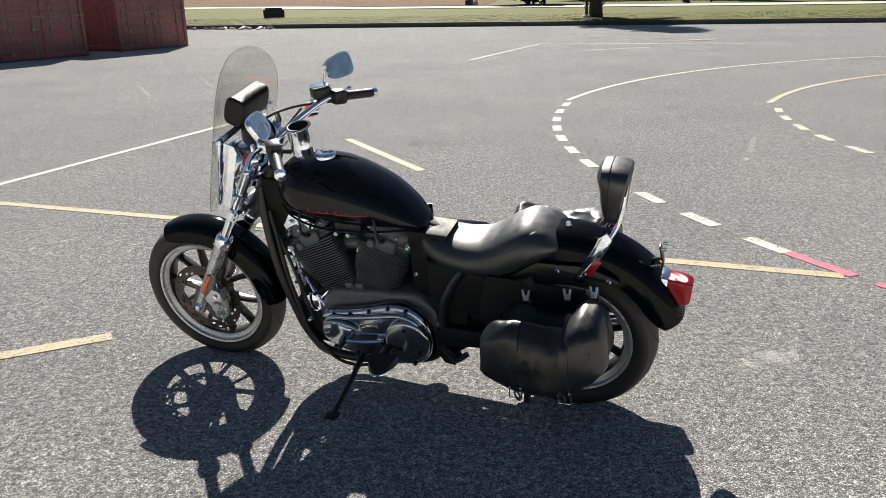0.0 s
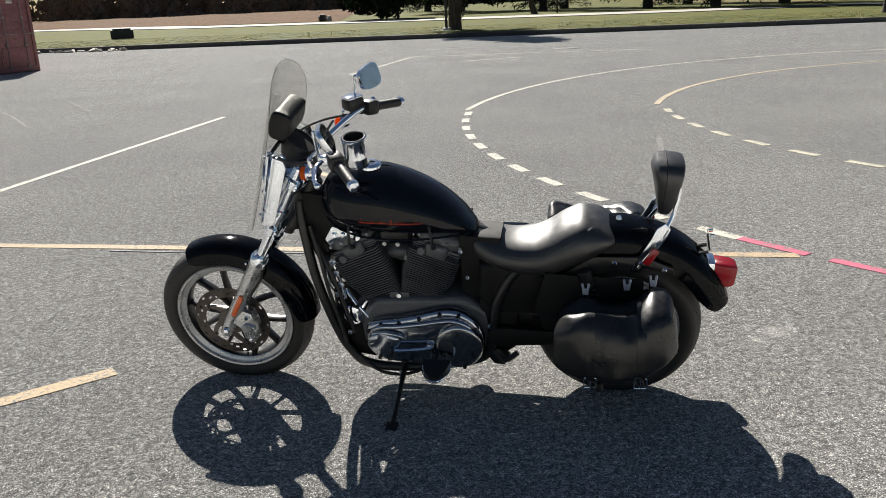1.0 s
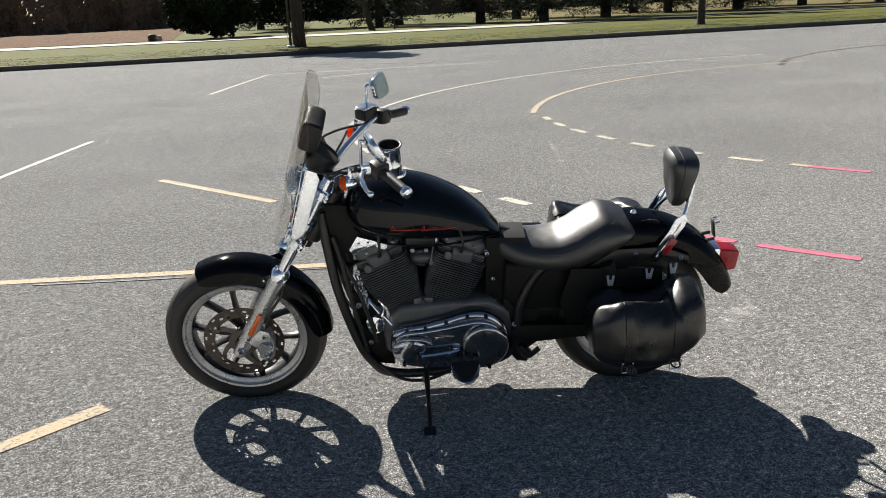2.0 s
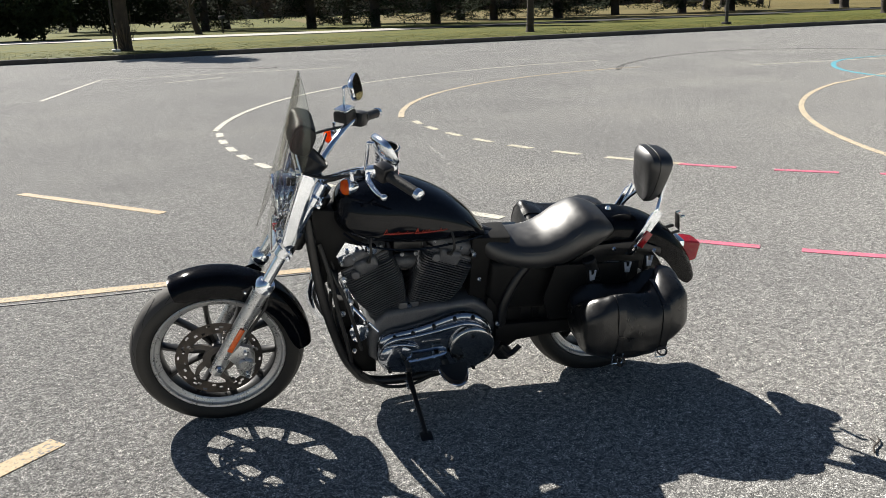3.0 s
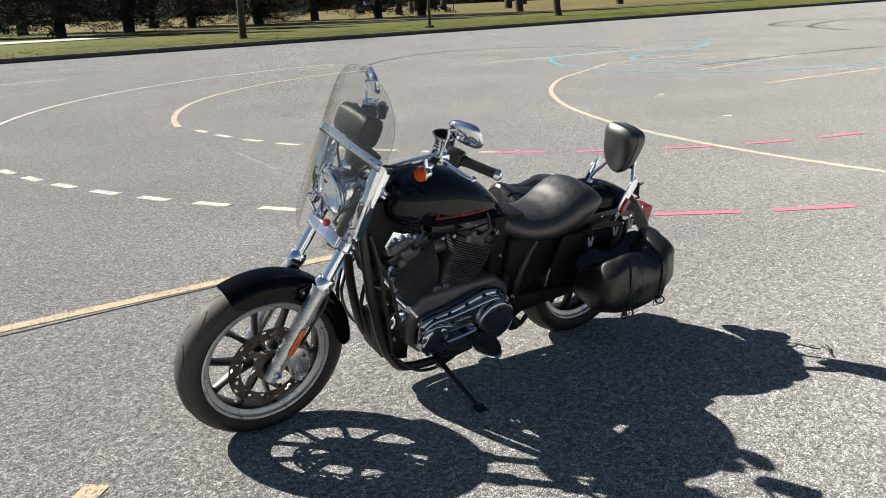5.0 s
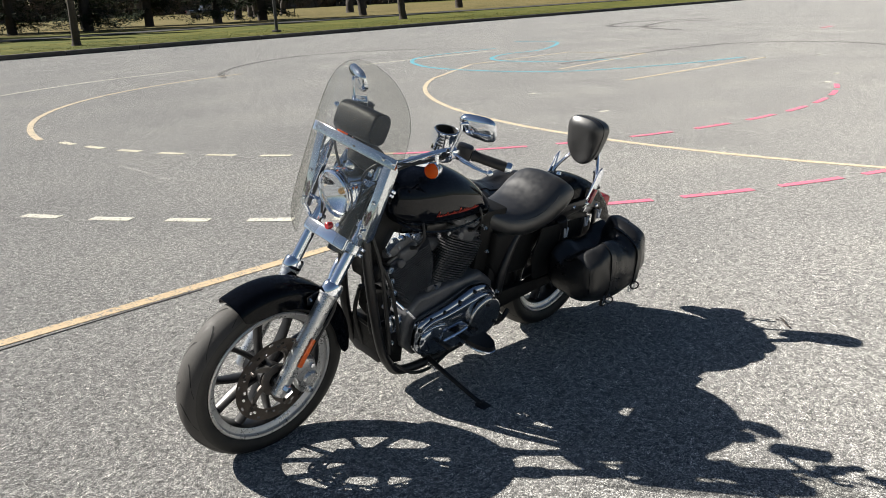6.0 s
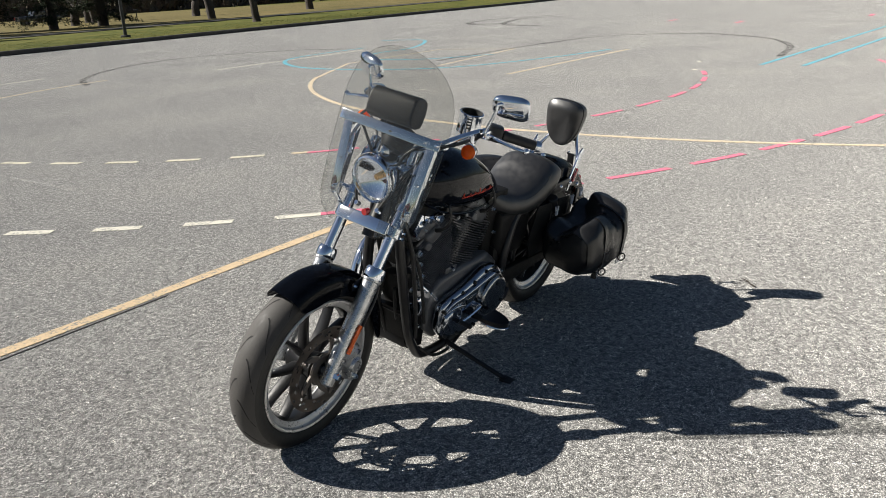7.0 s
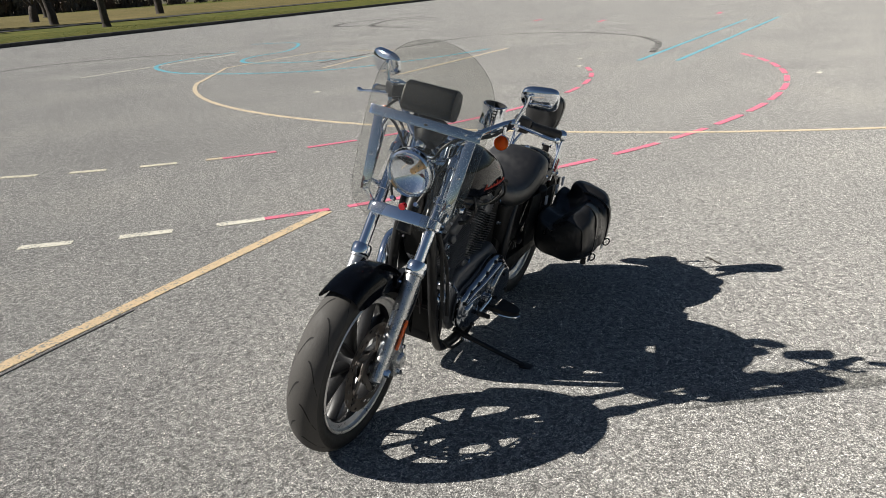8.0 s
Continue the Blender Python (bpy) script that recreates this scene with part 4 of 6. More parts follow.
fw = wheel("front_wheel", FA, 0.316, 0.122, 0.240, 8, ST, "black ten-spoke front wheel")
brake_disc(fw, FA, 0.072, 0.156, ST)
rw = wheel("rear_wheel", RA, 0.309, 0.150, 0.226, 30, None, "black ten-spoke rear wheel")
part("rear_sprocket", lathe([(.04, -.085), (.10, -.085), (.105, -.095), (.105, -.075), (.04, -.078)], 40, Matrix.Translation(RA) @ SIDE, closed=True), BLACK_SATIN, rw)

# fork
for s in (1, -1):
    y = s * .108
    leg = bmesh.new()
    skin(leg, [[fork(d, y) + (Vector((math.cos(RAKE), 0, math.sin(RAKE))) * math.cos(a) + Vector((0, 1, 0)) * math.sin(a)) * r for a in [2 * math.pi * k / 20 for k in range(20)]]
               for d, r in ((-.045, .012), (-.038, .024), (.02, .0275), (.06, .027), (.10, .0285), (.28, .0295), (.335, .030), (.338, .034), (.372, .034), (.378, .029), (.385, .022))])
    f = part("fork_leg", leg, ALLOY, bike, "brushed alloy fork leg with a chrome upper tube", ST)
    part("upper_tube", rod(fork(.37, y), fork(.80, y), .0198, seg=20, bevel=.003), CHROME, f, m=ST)
    part("dust_cap", lathe([(.0205, .0), (.034, 0), (.036, .006), (.035, .030), (.030, .040), (.0205, .040)], 24, Matrix.Translation(fork(.345, y)) @ AXIS.to_track_quat('Z', 'Y').to_matrix().to_4x4(), closed=True), CHROME, f, m=ST)
    part("axle_nut", rod((FA.x, s * .128, FA.z), (FA.x, s * .150, FA.z), .016, .012, 6, bevel=.003), CHROME, f, m=ST)
    rb = box((0, 0, 0), (.020, .008, .105), .0035)
    part("side_reflector", rb, AMBER_REF, f, "orange side reflector", ST @ Matrix.Translation(fork(.135, s * .141)) @ Matrix.Rotation(-RAKE, 4, 'Y'))
    if s > 0:
        cal = prism([(1.455, .345), (1.40, .40), (1.365, .385), (1.352, .33), (1.362, .265), (1.385, .245), (1.415, .262), (1.425, .31)], .078, .135, .014)
        c = part("brake_caliper", cal, ALLOY, f, "grey alloy brake caliper", ST)
        part("piston_boss", rod((1.386, .13, .315), (1.386, .146, .315), .030, .027, 18, bevel=.004), ALLOY, c, m=ST)
        for z in (.268, .37):
            part("bolt", rod((1.385, .132, z), (1.385, .146, z), .008, seg=6), CHROME, c, m=ST)
        part("brake_hose", tube([(1.38, .11, .39), (1.35, .13, .47), (1.29, .125, .56), (1.285, .11, .66), (1.20, .08, .78), (1.12, .06, .90)], .0055, 8), BLACK_SATIN, f, m=ST)
part("axle", rod((FA.x, -.13, FA.z), (FA.x, .13, FA.z), .012), ALLOY, bike, m=ST)


def fender(c, R, half, a0, a1, skirt, material, name, label, m=None, count=34, thick=.003):
    """A rolled steel mudguard: crown across the wheel and skirts down its sides."""
    bm, rows = bmesh.new(), []
    for k in range(count + 1):
        u = k / count
        a = radians(a0 + (a1 - a0) * u)
        end = min(1, min(u, 1 - u) * 9) ** .5
        sk = skirt * (0.35 + 0.65 * end)
        ring = []
        for j in range(17):
            q = -1 + j / 8
            if abs(q) <= .75:
                y, r = q / .75 * half * .93, R - .030 * (q / .75) ** 4 - .006 * (q / .75) ** 2
            else:
                e = (abs(q) - .75) / .25
                y, r = math.copysign(half * (.93 + .07 * e), q), R - .036 - sk * e
            ring.append(Vector((c.x + math.cos(a) * r, y, c.z + math.sin(a) * r)))
        rows.append(ring)
    skin(bm, rows, close=False)
    bmesh.ops.solidify(bm, geom=bm.faces[:], thickness=thick)
    return part(name, bm, material, bike, label, m)


ff = fender(FA, .343, .076, 65, 180, .044, BLACK_PAINT, "front_fender", "gloss black front fender", ST)
for s in (1, -1):
    part("fender_bracket", prism([(1.375, .598), (1.315, .612), (1.295, .578), (1.33, .552), (1.372, .568)], s * .078, s * .081, .001), BLACK_PAINT, ff, m=ST)
    for x, z in ((1.362, .588), (1.318, .596), (1.332, .566)):
        part("screw", rod((x, s * .083, z), (x, s * .090, z), .006, .004, 8), CHROME, ff, m=ST)


def clamp(d, w, name, label, cover):
    """A fork yoke: a shaped bar with two split eyes."""
    bm = bmesh.new()
    rot = Matrix.Translation(fork(d)) @ AXIS.to_track_quat('Z', 'X').to_matrix().to_4x4()
    b = box((0, 0, 0), (w, .05, .034), .012)
    b.transform(Matrix.Translation(fork(d, 0, -.012)) @ Matrix.Rotation(-RAKE, 4, 'Y') @ Matrix.Rotation(radians(90), 4, 'Z'))
    join(bm, b)
    for s in (1, -1):
        rod(fork(d - .020, s * .108), fork(d + .020, s * .108), .031, bm=bm, seg=20, bevel=.005)
    return part(name, bm, CHROME, bike, label, ST)


clamp(.515, .19, "lower_yoke", "chrome lower fork yoke", True)
clamp(.735, .18, "upper_yoke", "chrome upper fork yoke", True)
part("yoke_cover", box((0, 0, 0), (.215, .012, .045), .005, ST @ Matrix.Translation(fork(.515, 0, .036)) @ Matrix.Rotation(-RAKE, 4, 'Y') @ Matrix.Rotation(radians(90), 4, 'Z')), CHROME, bike, "polished plate over the lower yoke")
part("steering_stem", rod(fork(.47, 0, -.04), fork(.76, 0, -.04), .028, seg=18), BLACK_SATIN, bike, m=ST)
for s in (1, -1):
    part("fork_cap", rod(fork(.755, s * .108), fork(.805, s * .108), .024, .020, 18, bevel=.004), CHROME, bike, m=ST)

# headlamp
HL = pose(1.165, 0, .915, 0, 96)
hl = part("headlamp", lathe([(0, -.105), (.03, -.10), (.055, -.07), (.072, -.02), (.078, .02), (.080, .045), (.083, .050), (.083, .060), (.077, .064), (.0745, .056), (.0745, .046), (.070, .044), (0, -.045)], 40), CHROME, bike, "round chrome headlamp", ST @ HL)
part("reflector", lathe([(.0735, .052), (.068, .035), (.055, .008), (.040, -.012), (.02, -.026), (.0, -.030), (0, -.032), (.02, -.028), (.041, -.014), (.056, .006), (.069, .033), (.0742, .050)], 40), REFLECTOR, hl, "fluted silver reflector", ST @ HL)
part("lens", lathe([(.076, .060), (.06, .068), (.03, .073), (0, .075)], 36), GLASS, hl, "clear domed lens", ST @ HL)
part("bulb", rod((0, 0, -.028), (0, 0, .034), .014, .011, 14, bevel=.004), BRONZE, hl, "small bronze bulb shield", ST @ HL)
part("visor", lathe([(.083, .03), (.085, .05), (.086, .085), (.084, .085), (.083, .05)], 40, closed=True), CHROME, hl, m=ST @ HL @ pose(-.004, 0, .015) @ Matrix.Diagonal((1.0, 1.0, .35, 1)))
part("headlamp_bracket", tube([(1.16, 0, .99), (1.15, 0, 1.005), (1.10, 0, 1.0), (1.07, 0, .985)], .018, 10, flat=.6), CHROME, bike, m=ST)
part("running_lamp", rod((1.245, .0, .796), (1.222, .0, .796), .013, .011, 14, bevel=.002), RED_REF, bike, "small red lamp below the headlamp", ST)

# handlebar and controls
BAR = [(.804, .372, 1.055), (.868, .279, 1.076), (.918, .226, 1.084), (.985, .157, 1.048), (1.045, .092, 1.004), (1.068, .052, .988), (1.072, 0, .985)]
part("handlebar", tube(BAR + [(x, -y, z) for x, y, z in BAR[-2::-1]], .0127, 14, 6), CHROME, bike, "chrome handlebar", ST)
for s in (.055, -.055):
    part("riser", rod((1.095, s, .935), (1.072, s, .998), .020, .019, 16, bevel=.003), CHROME, bike, m=ST)
GD = (Vector(BAR[0]) - Vector(BAR[1])).normalized()


def mirrored(v, s):
    return Vector((v[0], v[1] * s, v[2]))


for s in (1, -1):
    e, d = mirrored(BAR[0], s), mirrored(GD, s)
    g = part("grip", lathe([(.012, 0), (.0165, .002)] + [(.0165 + .0012 * (k % 2), .006 + k * .0055) for k in range(19)] + [(.0195, .112), (.0195, .119), (.012, .121)], 18, Matrix.Translation(e) @ (-d).to_track_quat('Z', 'Y').to_matrix().to_4x4()), GRIP, bike, "black ribbed rubber grip", ST)
    part("bar_end", lathe([(.012, .004), (.019, .002), (.020, -.006), (.018, -.016), (.010, -.021), (0, -.022)], 18, Matrix.Translation(e) @ (-d).to_track_quat('Z', 'Y').to_matrix().to_4x4()), CHROME, g, "chrome end cap", ST)
    h = e - d * .150
    sw = box((0, 0, 0), (.058, .052, .056), .012, Matrix.Translation(h) @ (-d).to_track_quat('X', 'Z').to_matrix().to_4x4())
    sb = part("switch_housing", sw, BLACK_SATIN, bike, "black switch housing", ST)
    for k in (-1, 0, 1):
        part("switch", box((0, 0, 0), (.012, .008, .010), .002, Matrix.Translation(h + Vector((-.027, -.004 * s * k, .012 * k)))), DARK_METAL, sb, m=ST)
    piv = h + Vector((.045, 0, .002))
    end = mirrored((.912, .393, 1.062), s)
    lv = tube([piv, piv.lerp(end, .35) + Vector((.018, 0, .004)), piv.lerp(end, .8) + Vector((.012, 0, .0)), end], [.009, .010, .008, .006], 10, 5, flat=.7)
    l = part("brake_lever" if s < 0 else "clutch_lever", lv, CHROME, bike, "polished alloy lever", ST)
    kb = bmesh.new()
    bmesh.ops.create_uvsphere(kb, u_segments=14, v_segments=10, radius=.011, matrix=Matrix.Translation(end))
    part("lever_tip", kb, CHROME, l, m=ST)
    part("lever_clamp", box((0, 0, 0), (.05, .036, .034), .008, Matrix.Translation(h.lerp(mirrored(BAR[2], s), .45) + Vector((.022, 0, 0)))), CHROME if s > 0 else BLACK_SATIN, l, m=ST)
    if s < 0:
        mc = part("master_cylinder", box((0, 0, 0), (.060, .070, .044), .009, Matrix.Translation(mirrored((.945, .225, 1.108), s)) @ Euler((0, 0, .7 * s)).to_matrix().to_4x4()), BLACK_SATIN, bike, "black brake fluid reservoir", ST)
        part("lid", box((0, 0, 0), (.056, .066, .008), .003, Matrix.Translation(mirrored((.945, .225, 1.134), s)) @ Euler((0, 0, .7 * s)).to_matrix().to_4x4()), CHROME, mc, "polished lid", ST)
    # mirror
    base = mirrored((.945, .245, 1.095), s)
    c = mirrored((.890, .300, 1.185), s)
    mr = part("mirror_stem", tube([base, c + Vector((.050, -.030 * s, -.02)), c + Vector((.050, -.026 * s, .006)), c + Vector((.044, -.020 * s, .012)), c + Vector((.012, -.004 * s, .008))], .0055, 10, 6), CHROME, bike, "chrome mirror stem", ST)
    # the shell faces back, slightly inward
    face = Vector((-1, -.28, .52) if s > 0 else (-1, .34, .28)).normalized()
    mm = Matrix.Translation(c) @ face.to_track_quat('Z', 'Y').to_matrix().to_4x4()
    shell, rows = bmesh.new(), []
    for q, zz in ((.985, .006), (1.0, .0), (1.0, -.007), (.92, -.014), (.68, -.021), (.3, -.026), (.04, -.027)):
        ring = []
        for k in range(28):
            a = 2 * math.pi * k / 28
            ca, sa = math.cos(a), math.sin(a)
            x = .066 * q * math.copysign(abs(ca) ** .58, ca)
            ring.append(Vector((x, (.045 + .005 * (x * -s / .066)) * q * math.copysign(abs(sa) ** .62, sa), zz)))
        rows.append(ring)
    skin(shell, rows)
    ms = part("mirror_shell", shell, CHROME, mr, "chrome teardrop mirror shell", ST @ mm)
    gl = bmesh.new()
    gl.faces.new([gl.verts.new((.061 * math.copysign(abs(math.cos(a)) ** .58, math.cos(a)), (.041 + .004 * math.cos(a) * -s) * math.copysign(abs(math.sin(a)) ** .62, math.sin(a)), .0075)) for a in [2 * math.pi * k / 28 for k in range(28)]])
    bmesh.ops.solidify(gl, geom=gl.faces[:], thickness=.002)
    part("mirror_glass", gl, MIRROR, mr, m=ST @ mm)
    # turn signal
    p = mirrored((1.005, .228, 1.030), s)
    sg = part("turn_signal", lathe([(0, -.052), (.014, -.050), (.027, -.034), (.032, -.016), (.034, -.012), (.034, -.006), (.031, -.004), (.029, -.010), (.012, -.030), (0, -.032)], 24, Matrix.Translation(p) @ pose(0, 0, 0, 0, 90) @ Matrix.Scale(.76, 4)), CHROME, bike, "bullet turn signal with an amber lens", ST)
    part("lens", lathe([(.0325, -.006), (.0320, .010), (.027, .020), (.016, .026), (0, .028), (0, .0265), (.015, .0245), (.026, .018), (.0305, .009), (.031, -.006)], 24, Matrix.Translation(p) @ pose(0, 0, 0, 0, 90) @ Matrix.Scale(.76, 4)), AMBER, sg, "amber lens", ST)
    part("signal_stalk", tube([p + Vector((-.02, 0, .01)), p + Vector((-.018, -.004 * s, .04)), mirrored((.985, .225, 1.083), s)], .0075, 8, 4), CHROME, sg, m=ST)
    part("cable", tube([h + Vector((.02, -.03 * s, -.01)), mirrored((1.06, .20, 1.055), s), mirrored((1.14, .11, 1.035), s), mirrored((1.15, .05, .95), s), (1.09, .03 * s, .80), (1.04, .05 * s, .62)], .005, 8, 6), BLACK_SATIN, bike, "black control cable", ST)

# instrument pod and cup holder
ip = part("speedometer", lathe([(0, -.055), (.03, -.052), (.047, -.02), (.050, .006), (.050, .012), (.046, .014), (.045, .009), (0, .009)], 30, pose(1.095, .005, 1.048, 0, -42) @ Matrix.Scale(1.25, 4)), BLACK_SATIN, bike, "black round speedometer", ST)
part("dial", lathe([(0, .0102), (.044, .0102), (.044, .0092)], 30, pose(1.095, .005, 1.048, 0, -42) @ Matrix.Scale(1.25, 4)), GROOVE, ip, m=ST)
part("indicator", rod((1.088, .052, 1.030), (1.080, .052, 1.036), .006, seg=8), AMBER, ip, "small amber tell-tale", ST)
CUP = pose(.853, .118, 1.010, -6)
cup = part("cup_holder", lathe([(0, .0), (.036, .0), (.040, .004), (.0415, .012), (.0415, .030), (.0425, .034), (.0425, .040), (.0415, .044), (.0415, .096), (.0435, .100), (.0435, .108), (.041, .110), (.038, .106), (.037, .012), (0, .010)], 40), CHROME, bike, "chrome cup holder clamped to the handlebar", ST @ CUP)
part("liner", lathe([(.0385, .1105), (.0355, .1095), (.0352, .0125), (0, .0122), (0, .0118), (.0365, .0118)], 32), GRIP, cup, "black rubber liner", ST @ CUP)
for k in range(4):
    part("badge_bar", box((0, 0, 0), (.016, .0015, .005), .0005, pose(0, 0, .062 + .011 * k) @ pose(0, 0, 0, 0, 0, -64) @ pose(0, .0418, 0)), DARK_METAL, cup, m=ST @ CUP)
part("clamp_arm", tube([(.890, .145, 1.03), (.93, .20, 1.055), (.965, .235, 1.082)], .009, 8, 4), BLACK_SATIN, cup, m=ST)


# windshield: one bent sheet with an arch cut out round the headlamp
def shield_x(y, z):
    return 1.328 - .335 * (z - .706) - 1.15 * y * y + .01 * max(0, z - 1.15)


def shield_half(z):
    return float(np.interp(z, [.755, .764, .782, .82, .90, 1.0, 1.12, 1.18, 1.24, 1.28, 1.31, 1.328, 1.338, 1.342], [.10, .14, .172, .200, .215, .222, .226, .221, .196, .161, .120, .080, .042, .004]))


def shield_arch(z):
    return .098 * math.sqrt(max(0, 1 - ((z - .86) / .155) ** 2)) if z > .86 else float(np.interp(z, [.70, .72, .75, .86], [.070, .08, .092, .098]))


def shield_mesh():
    bm = bmesh.new()
    zs = sorted(set([.755, .760, .766] + [round(.78 + .02 * k, 3) for k in range(11)] + [1.0, 1.005, 1.010, 1.0145] + [round(1.03 + .025 * k, 3) for k in range(11)] + [1.295, 1.31, 1.32, 1.328, 1.334, 1.338, 1.341, 1.342]))
    n = 10
    for s in (1, -1):
        rows = []
        for z in zs:
            w, a = shield_half(z), (shield_arch(z) if z < 1.015 else 0)
            a = min(a, w - .012)
            rows.append([bm.verts.new((shield_x(y, z), y * s, z)) for y in [a + (w - a) * k / n for k in range(n + 1)]])
        for r0, r1 in zip(rows, rows[1:]):
            for k in range(n):
                bm.faces.new((r0[k], r0[k + 1], r1[k + 1], r1[k]))
    bmesh.ops.remove_doubles(bm, verts=bm.verts[:], dist=.0004)
    bmesh.ops.recalc_face_normals(bm, faces=bm.faces[:])
    bmesh.ops.solidify(bm, geom=bm.faces[:], thickness=.004)
    return bm


ws = part("windshield", shield_mesh(), ACRYLIC, bike, "lightly smoked clear acrylic windshield", ST)
for s in (1, -1):
    part("edge", tube([(shield_x(shield_half(z), z) - .002, s * shield_half(z), z) for z in (.756, .78, .82, .90, 1.0, 1.12, 1.2, 1.26, 1.31, 1.338)], .0005, 6, 4), DARK_EDGE, ws, m=ST)


def strap_bar(p, q, w, name, parent, th=.0035):
    """A flat polished bar between two points of the shield's back."""
    p, q = Vector(p), Vector(q)
    d = (q - p).normalized()
    nrm = Vector((1, 0, .39)).normalized()
    s = d.cross(nrm).normalized()
    nrm = s.cross(d).normalized()
    b = box((0, 0, 0), ((q - p).length, w, th), .0012)
    m = Matrix((( d.x, s.x, nrm.x, 0), (d.y, s.y, nrm.y, 0), (d.z, s.z, nrm.z, 0), (0, 0, 0, 1)))
    return part(name, b, CHROME, parent, m=ST @ Matrix.Translation((p + q) / 2) @ m)


fr = strap_bar((1.148, .205, 1.066), (1.156, -.208, 1.076), .034, "cross_bar", bike)
tagged(fr, "polished flat cross bar of the windshield mount")
for s in (1, -1):
    up = strap_bar((1.148, s * .176, 1.068), (1.226, s * .156, .812), .036, "upright_bar", fr)
    part("side_flange", prism([(1.140, 1.060), (1.105, 1.045), (1.098, 1.02), (1.180, .80), (1.205, .79), (1.222, .81)], s * .163, s * .1665, .001), CHROME, fr, "polished side plate of the mount", ST @ pose(0, 0, 0))
    for z, y, x in ((1.068, .196, 1.150), (1.068, .15, 1.150), (.93, .166, 1.190), (.835, .158, 1.222)):
        part("bolt", rod((x - .006, s * y, z), (x + .010, s * y, z + .004), .008, .006, 10, bevel=.002), CHROME, fr, m=ST)
    part("mount_clamp", lathe([(.021, -.014), (.028, -.012), (.028, .012), (.021, .014)], 18, Matrix.Translation(fork(.60, s * .108)) @ AXIS.to_track_quat('Z', 'Y').to_matrix().to_4x4(), closed=True), CHROME, fr, m=ST)
    part("mount_arm", tube([fork(.60, s * .13), (1.215, s * .152, .85)], .008, 8, 1), CHROME, fr, m=ST)
    part("lower_clamp_arm", tube([fork(.53, s * .128), (1.226, s * .154, .818)], .009, 8, 1), CHROME, fr, m=ST)

# leather pouch on the shield
pm = ST @ pose(1.124, 0.0, 1.142, 0, -21) @ Matrix.Diagonal((.80, .96, .92, 1))
pouch, rows = bmesh.new(), []
for y, q in ((-.100, .80), (-.098, .93), (-.092, .99), (-.05, 1), (0, 1.01), (.05, 1), (.092, .99), (.098, .93), (.100, .80)):
    rows.append([Vector((.048 * q * math.copysign(abs(math.cos(a)) ** .62, math.cos(a)), y, .056 * q * math.copysign(abs(math.sin(a)) ** .62, math.sin(a)))) for a in [2 * math.pi * k / 28 for k in range(28)]])
po = part("windshield_pouch", lump(skin(pouch, rows), .003, 22), POUCH, bike, "black leather roll pouch on the windshield", pm)
fl = bmesh.new()
skin(fl, [[Vector((.050 * math.copysign(abs(math.cos(a)) ** .62, math.cos(a)), y, .058 * math.copysign(abs(math.sin(a)) ** .62, math.sin(a)))) for a in [radians(-25 + 9 * k) for k in range(20)]] for y in (-.090, -.05, 0, .05, .090)], close=False, caps=False)
bmesh.ops.solidify(fl, geom=fl.faces[:], thickness=.002)
part("flap", lump(fl, .003, 22), POUCH, po, m=pm)
part("pouch_stay", tube([(1.155, -.055, 1.058), (1.14, -.05, 1.075), (1.12, -.05, 1.085)], .008, 8, 4), CHROME, po, m=ST)

# fuel tank
tank, rows = bmesh.new(), []
TX = [.466, .474, .49, .52, .56, .60, .68, .75, .82, .90, .96, 1.00, 1.025, 1.035]
TT = [.712, .728, .746, .785, .824, .858, .906, .936, .953, .957, .949, .930, .897, .860]
TB = [.700, .700, .704, .710, .714, .715, .715, .716, .722, .736, .754, .775, .800, .825]
TW = [.030, .050, .070, .094, .114, .128, .145, .152, .154, .148, .130, .102, .066, .03]
for x in np.linspace(.466, 1.035, 44):
    t, b, w = (glide(float(x), TX, q) for q in (TT, TB, TW))
    zc = b + .38 * (t - b)
    rows.append(oval(float(x), zc, w, t - zc, 2.25, 36, zc - b))
bm = skin(tank, rows)
bmesh.ops.smooth_vert(bm, verts=bm.verts[:], factor=.5, use_axis_x=False, use_axis_y=True, use_axis_z=True)
tk = part("fuel_tank", bm, BLACK_PAINT, bike, "gloss black teardrop fuel tank")
part("fuel_cap", lathe([(.040, -.012), (.040, .004), (.036, .010), (.028, .013), (.012, .0145), (0, .015)], 30, pose(.845, 0, .955, 0, -3)), CHROME, tk, "round chrome fuel cap")
seam = bmesh.new()
for s in (1, -1):
    tube([(x, s * (float(np.interp(x, TX, TW)) * .96 - .002), float(np.interp(x, TX, TB)) + .010) for x in np.linspace(.49, 1.005, 14)], .004, 6, 2, seam)
part("seam", seam, BLACK_PAINT, tk)


def tank_y(x, z):
    """Half width of the tank's flank at x and z."""
    t, b, w = (glide(float(x), TX, q) for q in (TT, TB, TW))
    zc = b + .38 * (t - b)
    hh = (t - zc) if z > zc else (zc - b)
    return w * max(0, 1 - abs((z - zc) / hh) ** 2.25) ** (1 / 2.25)


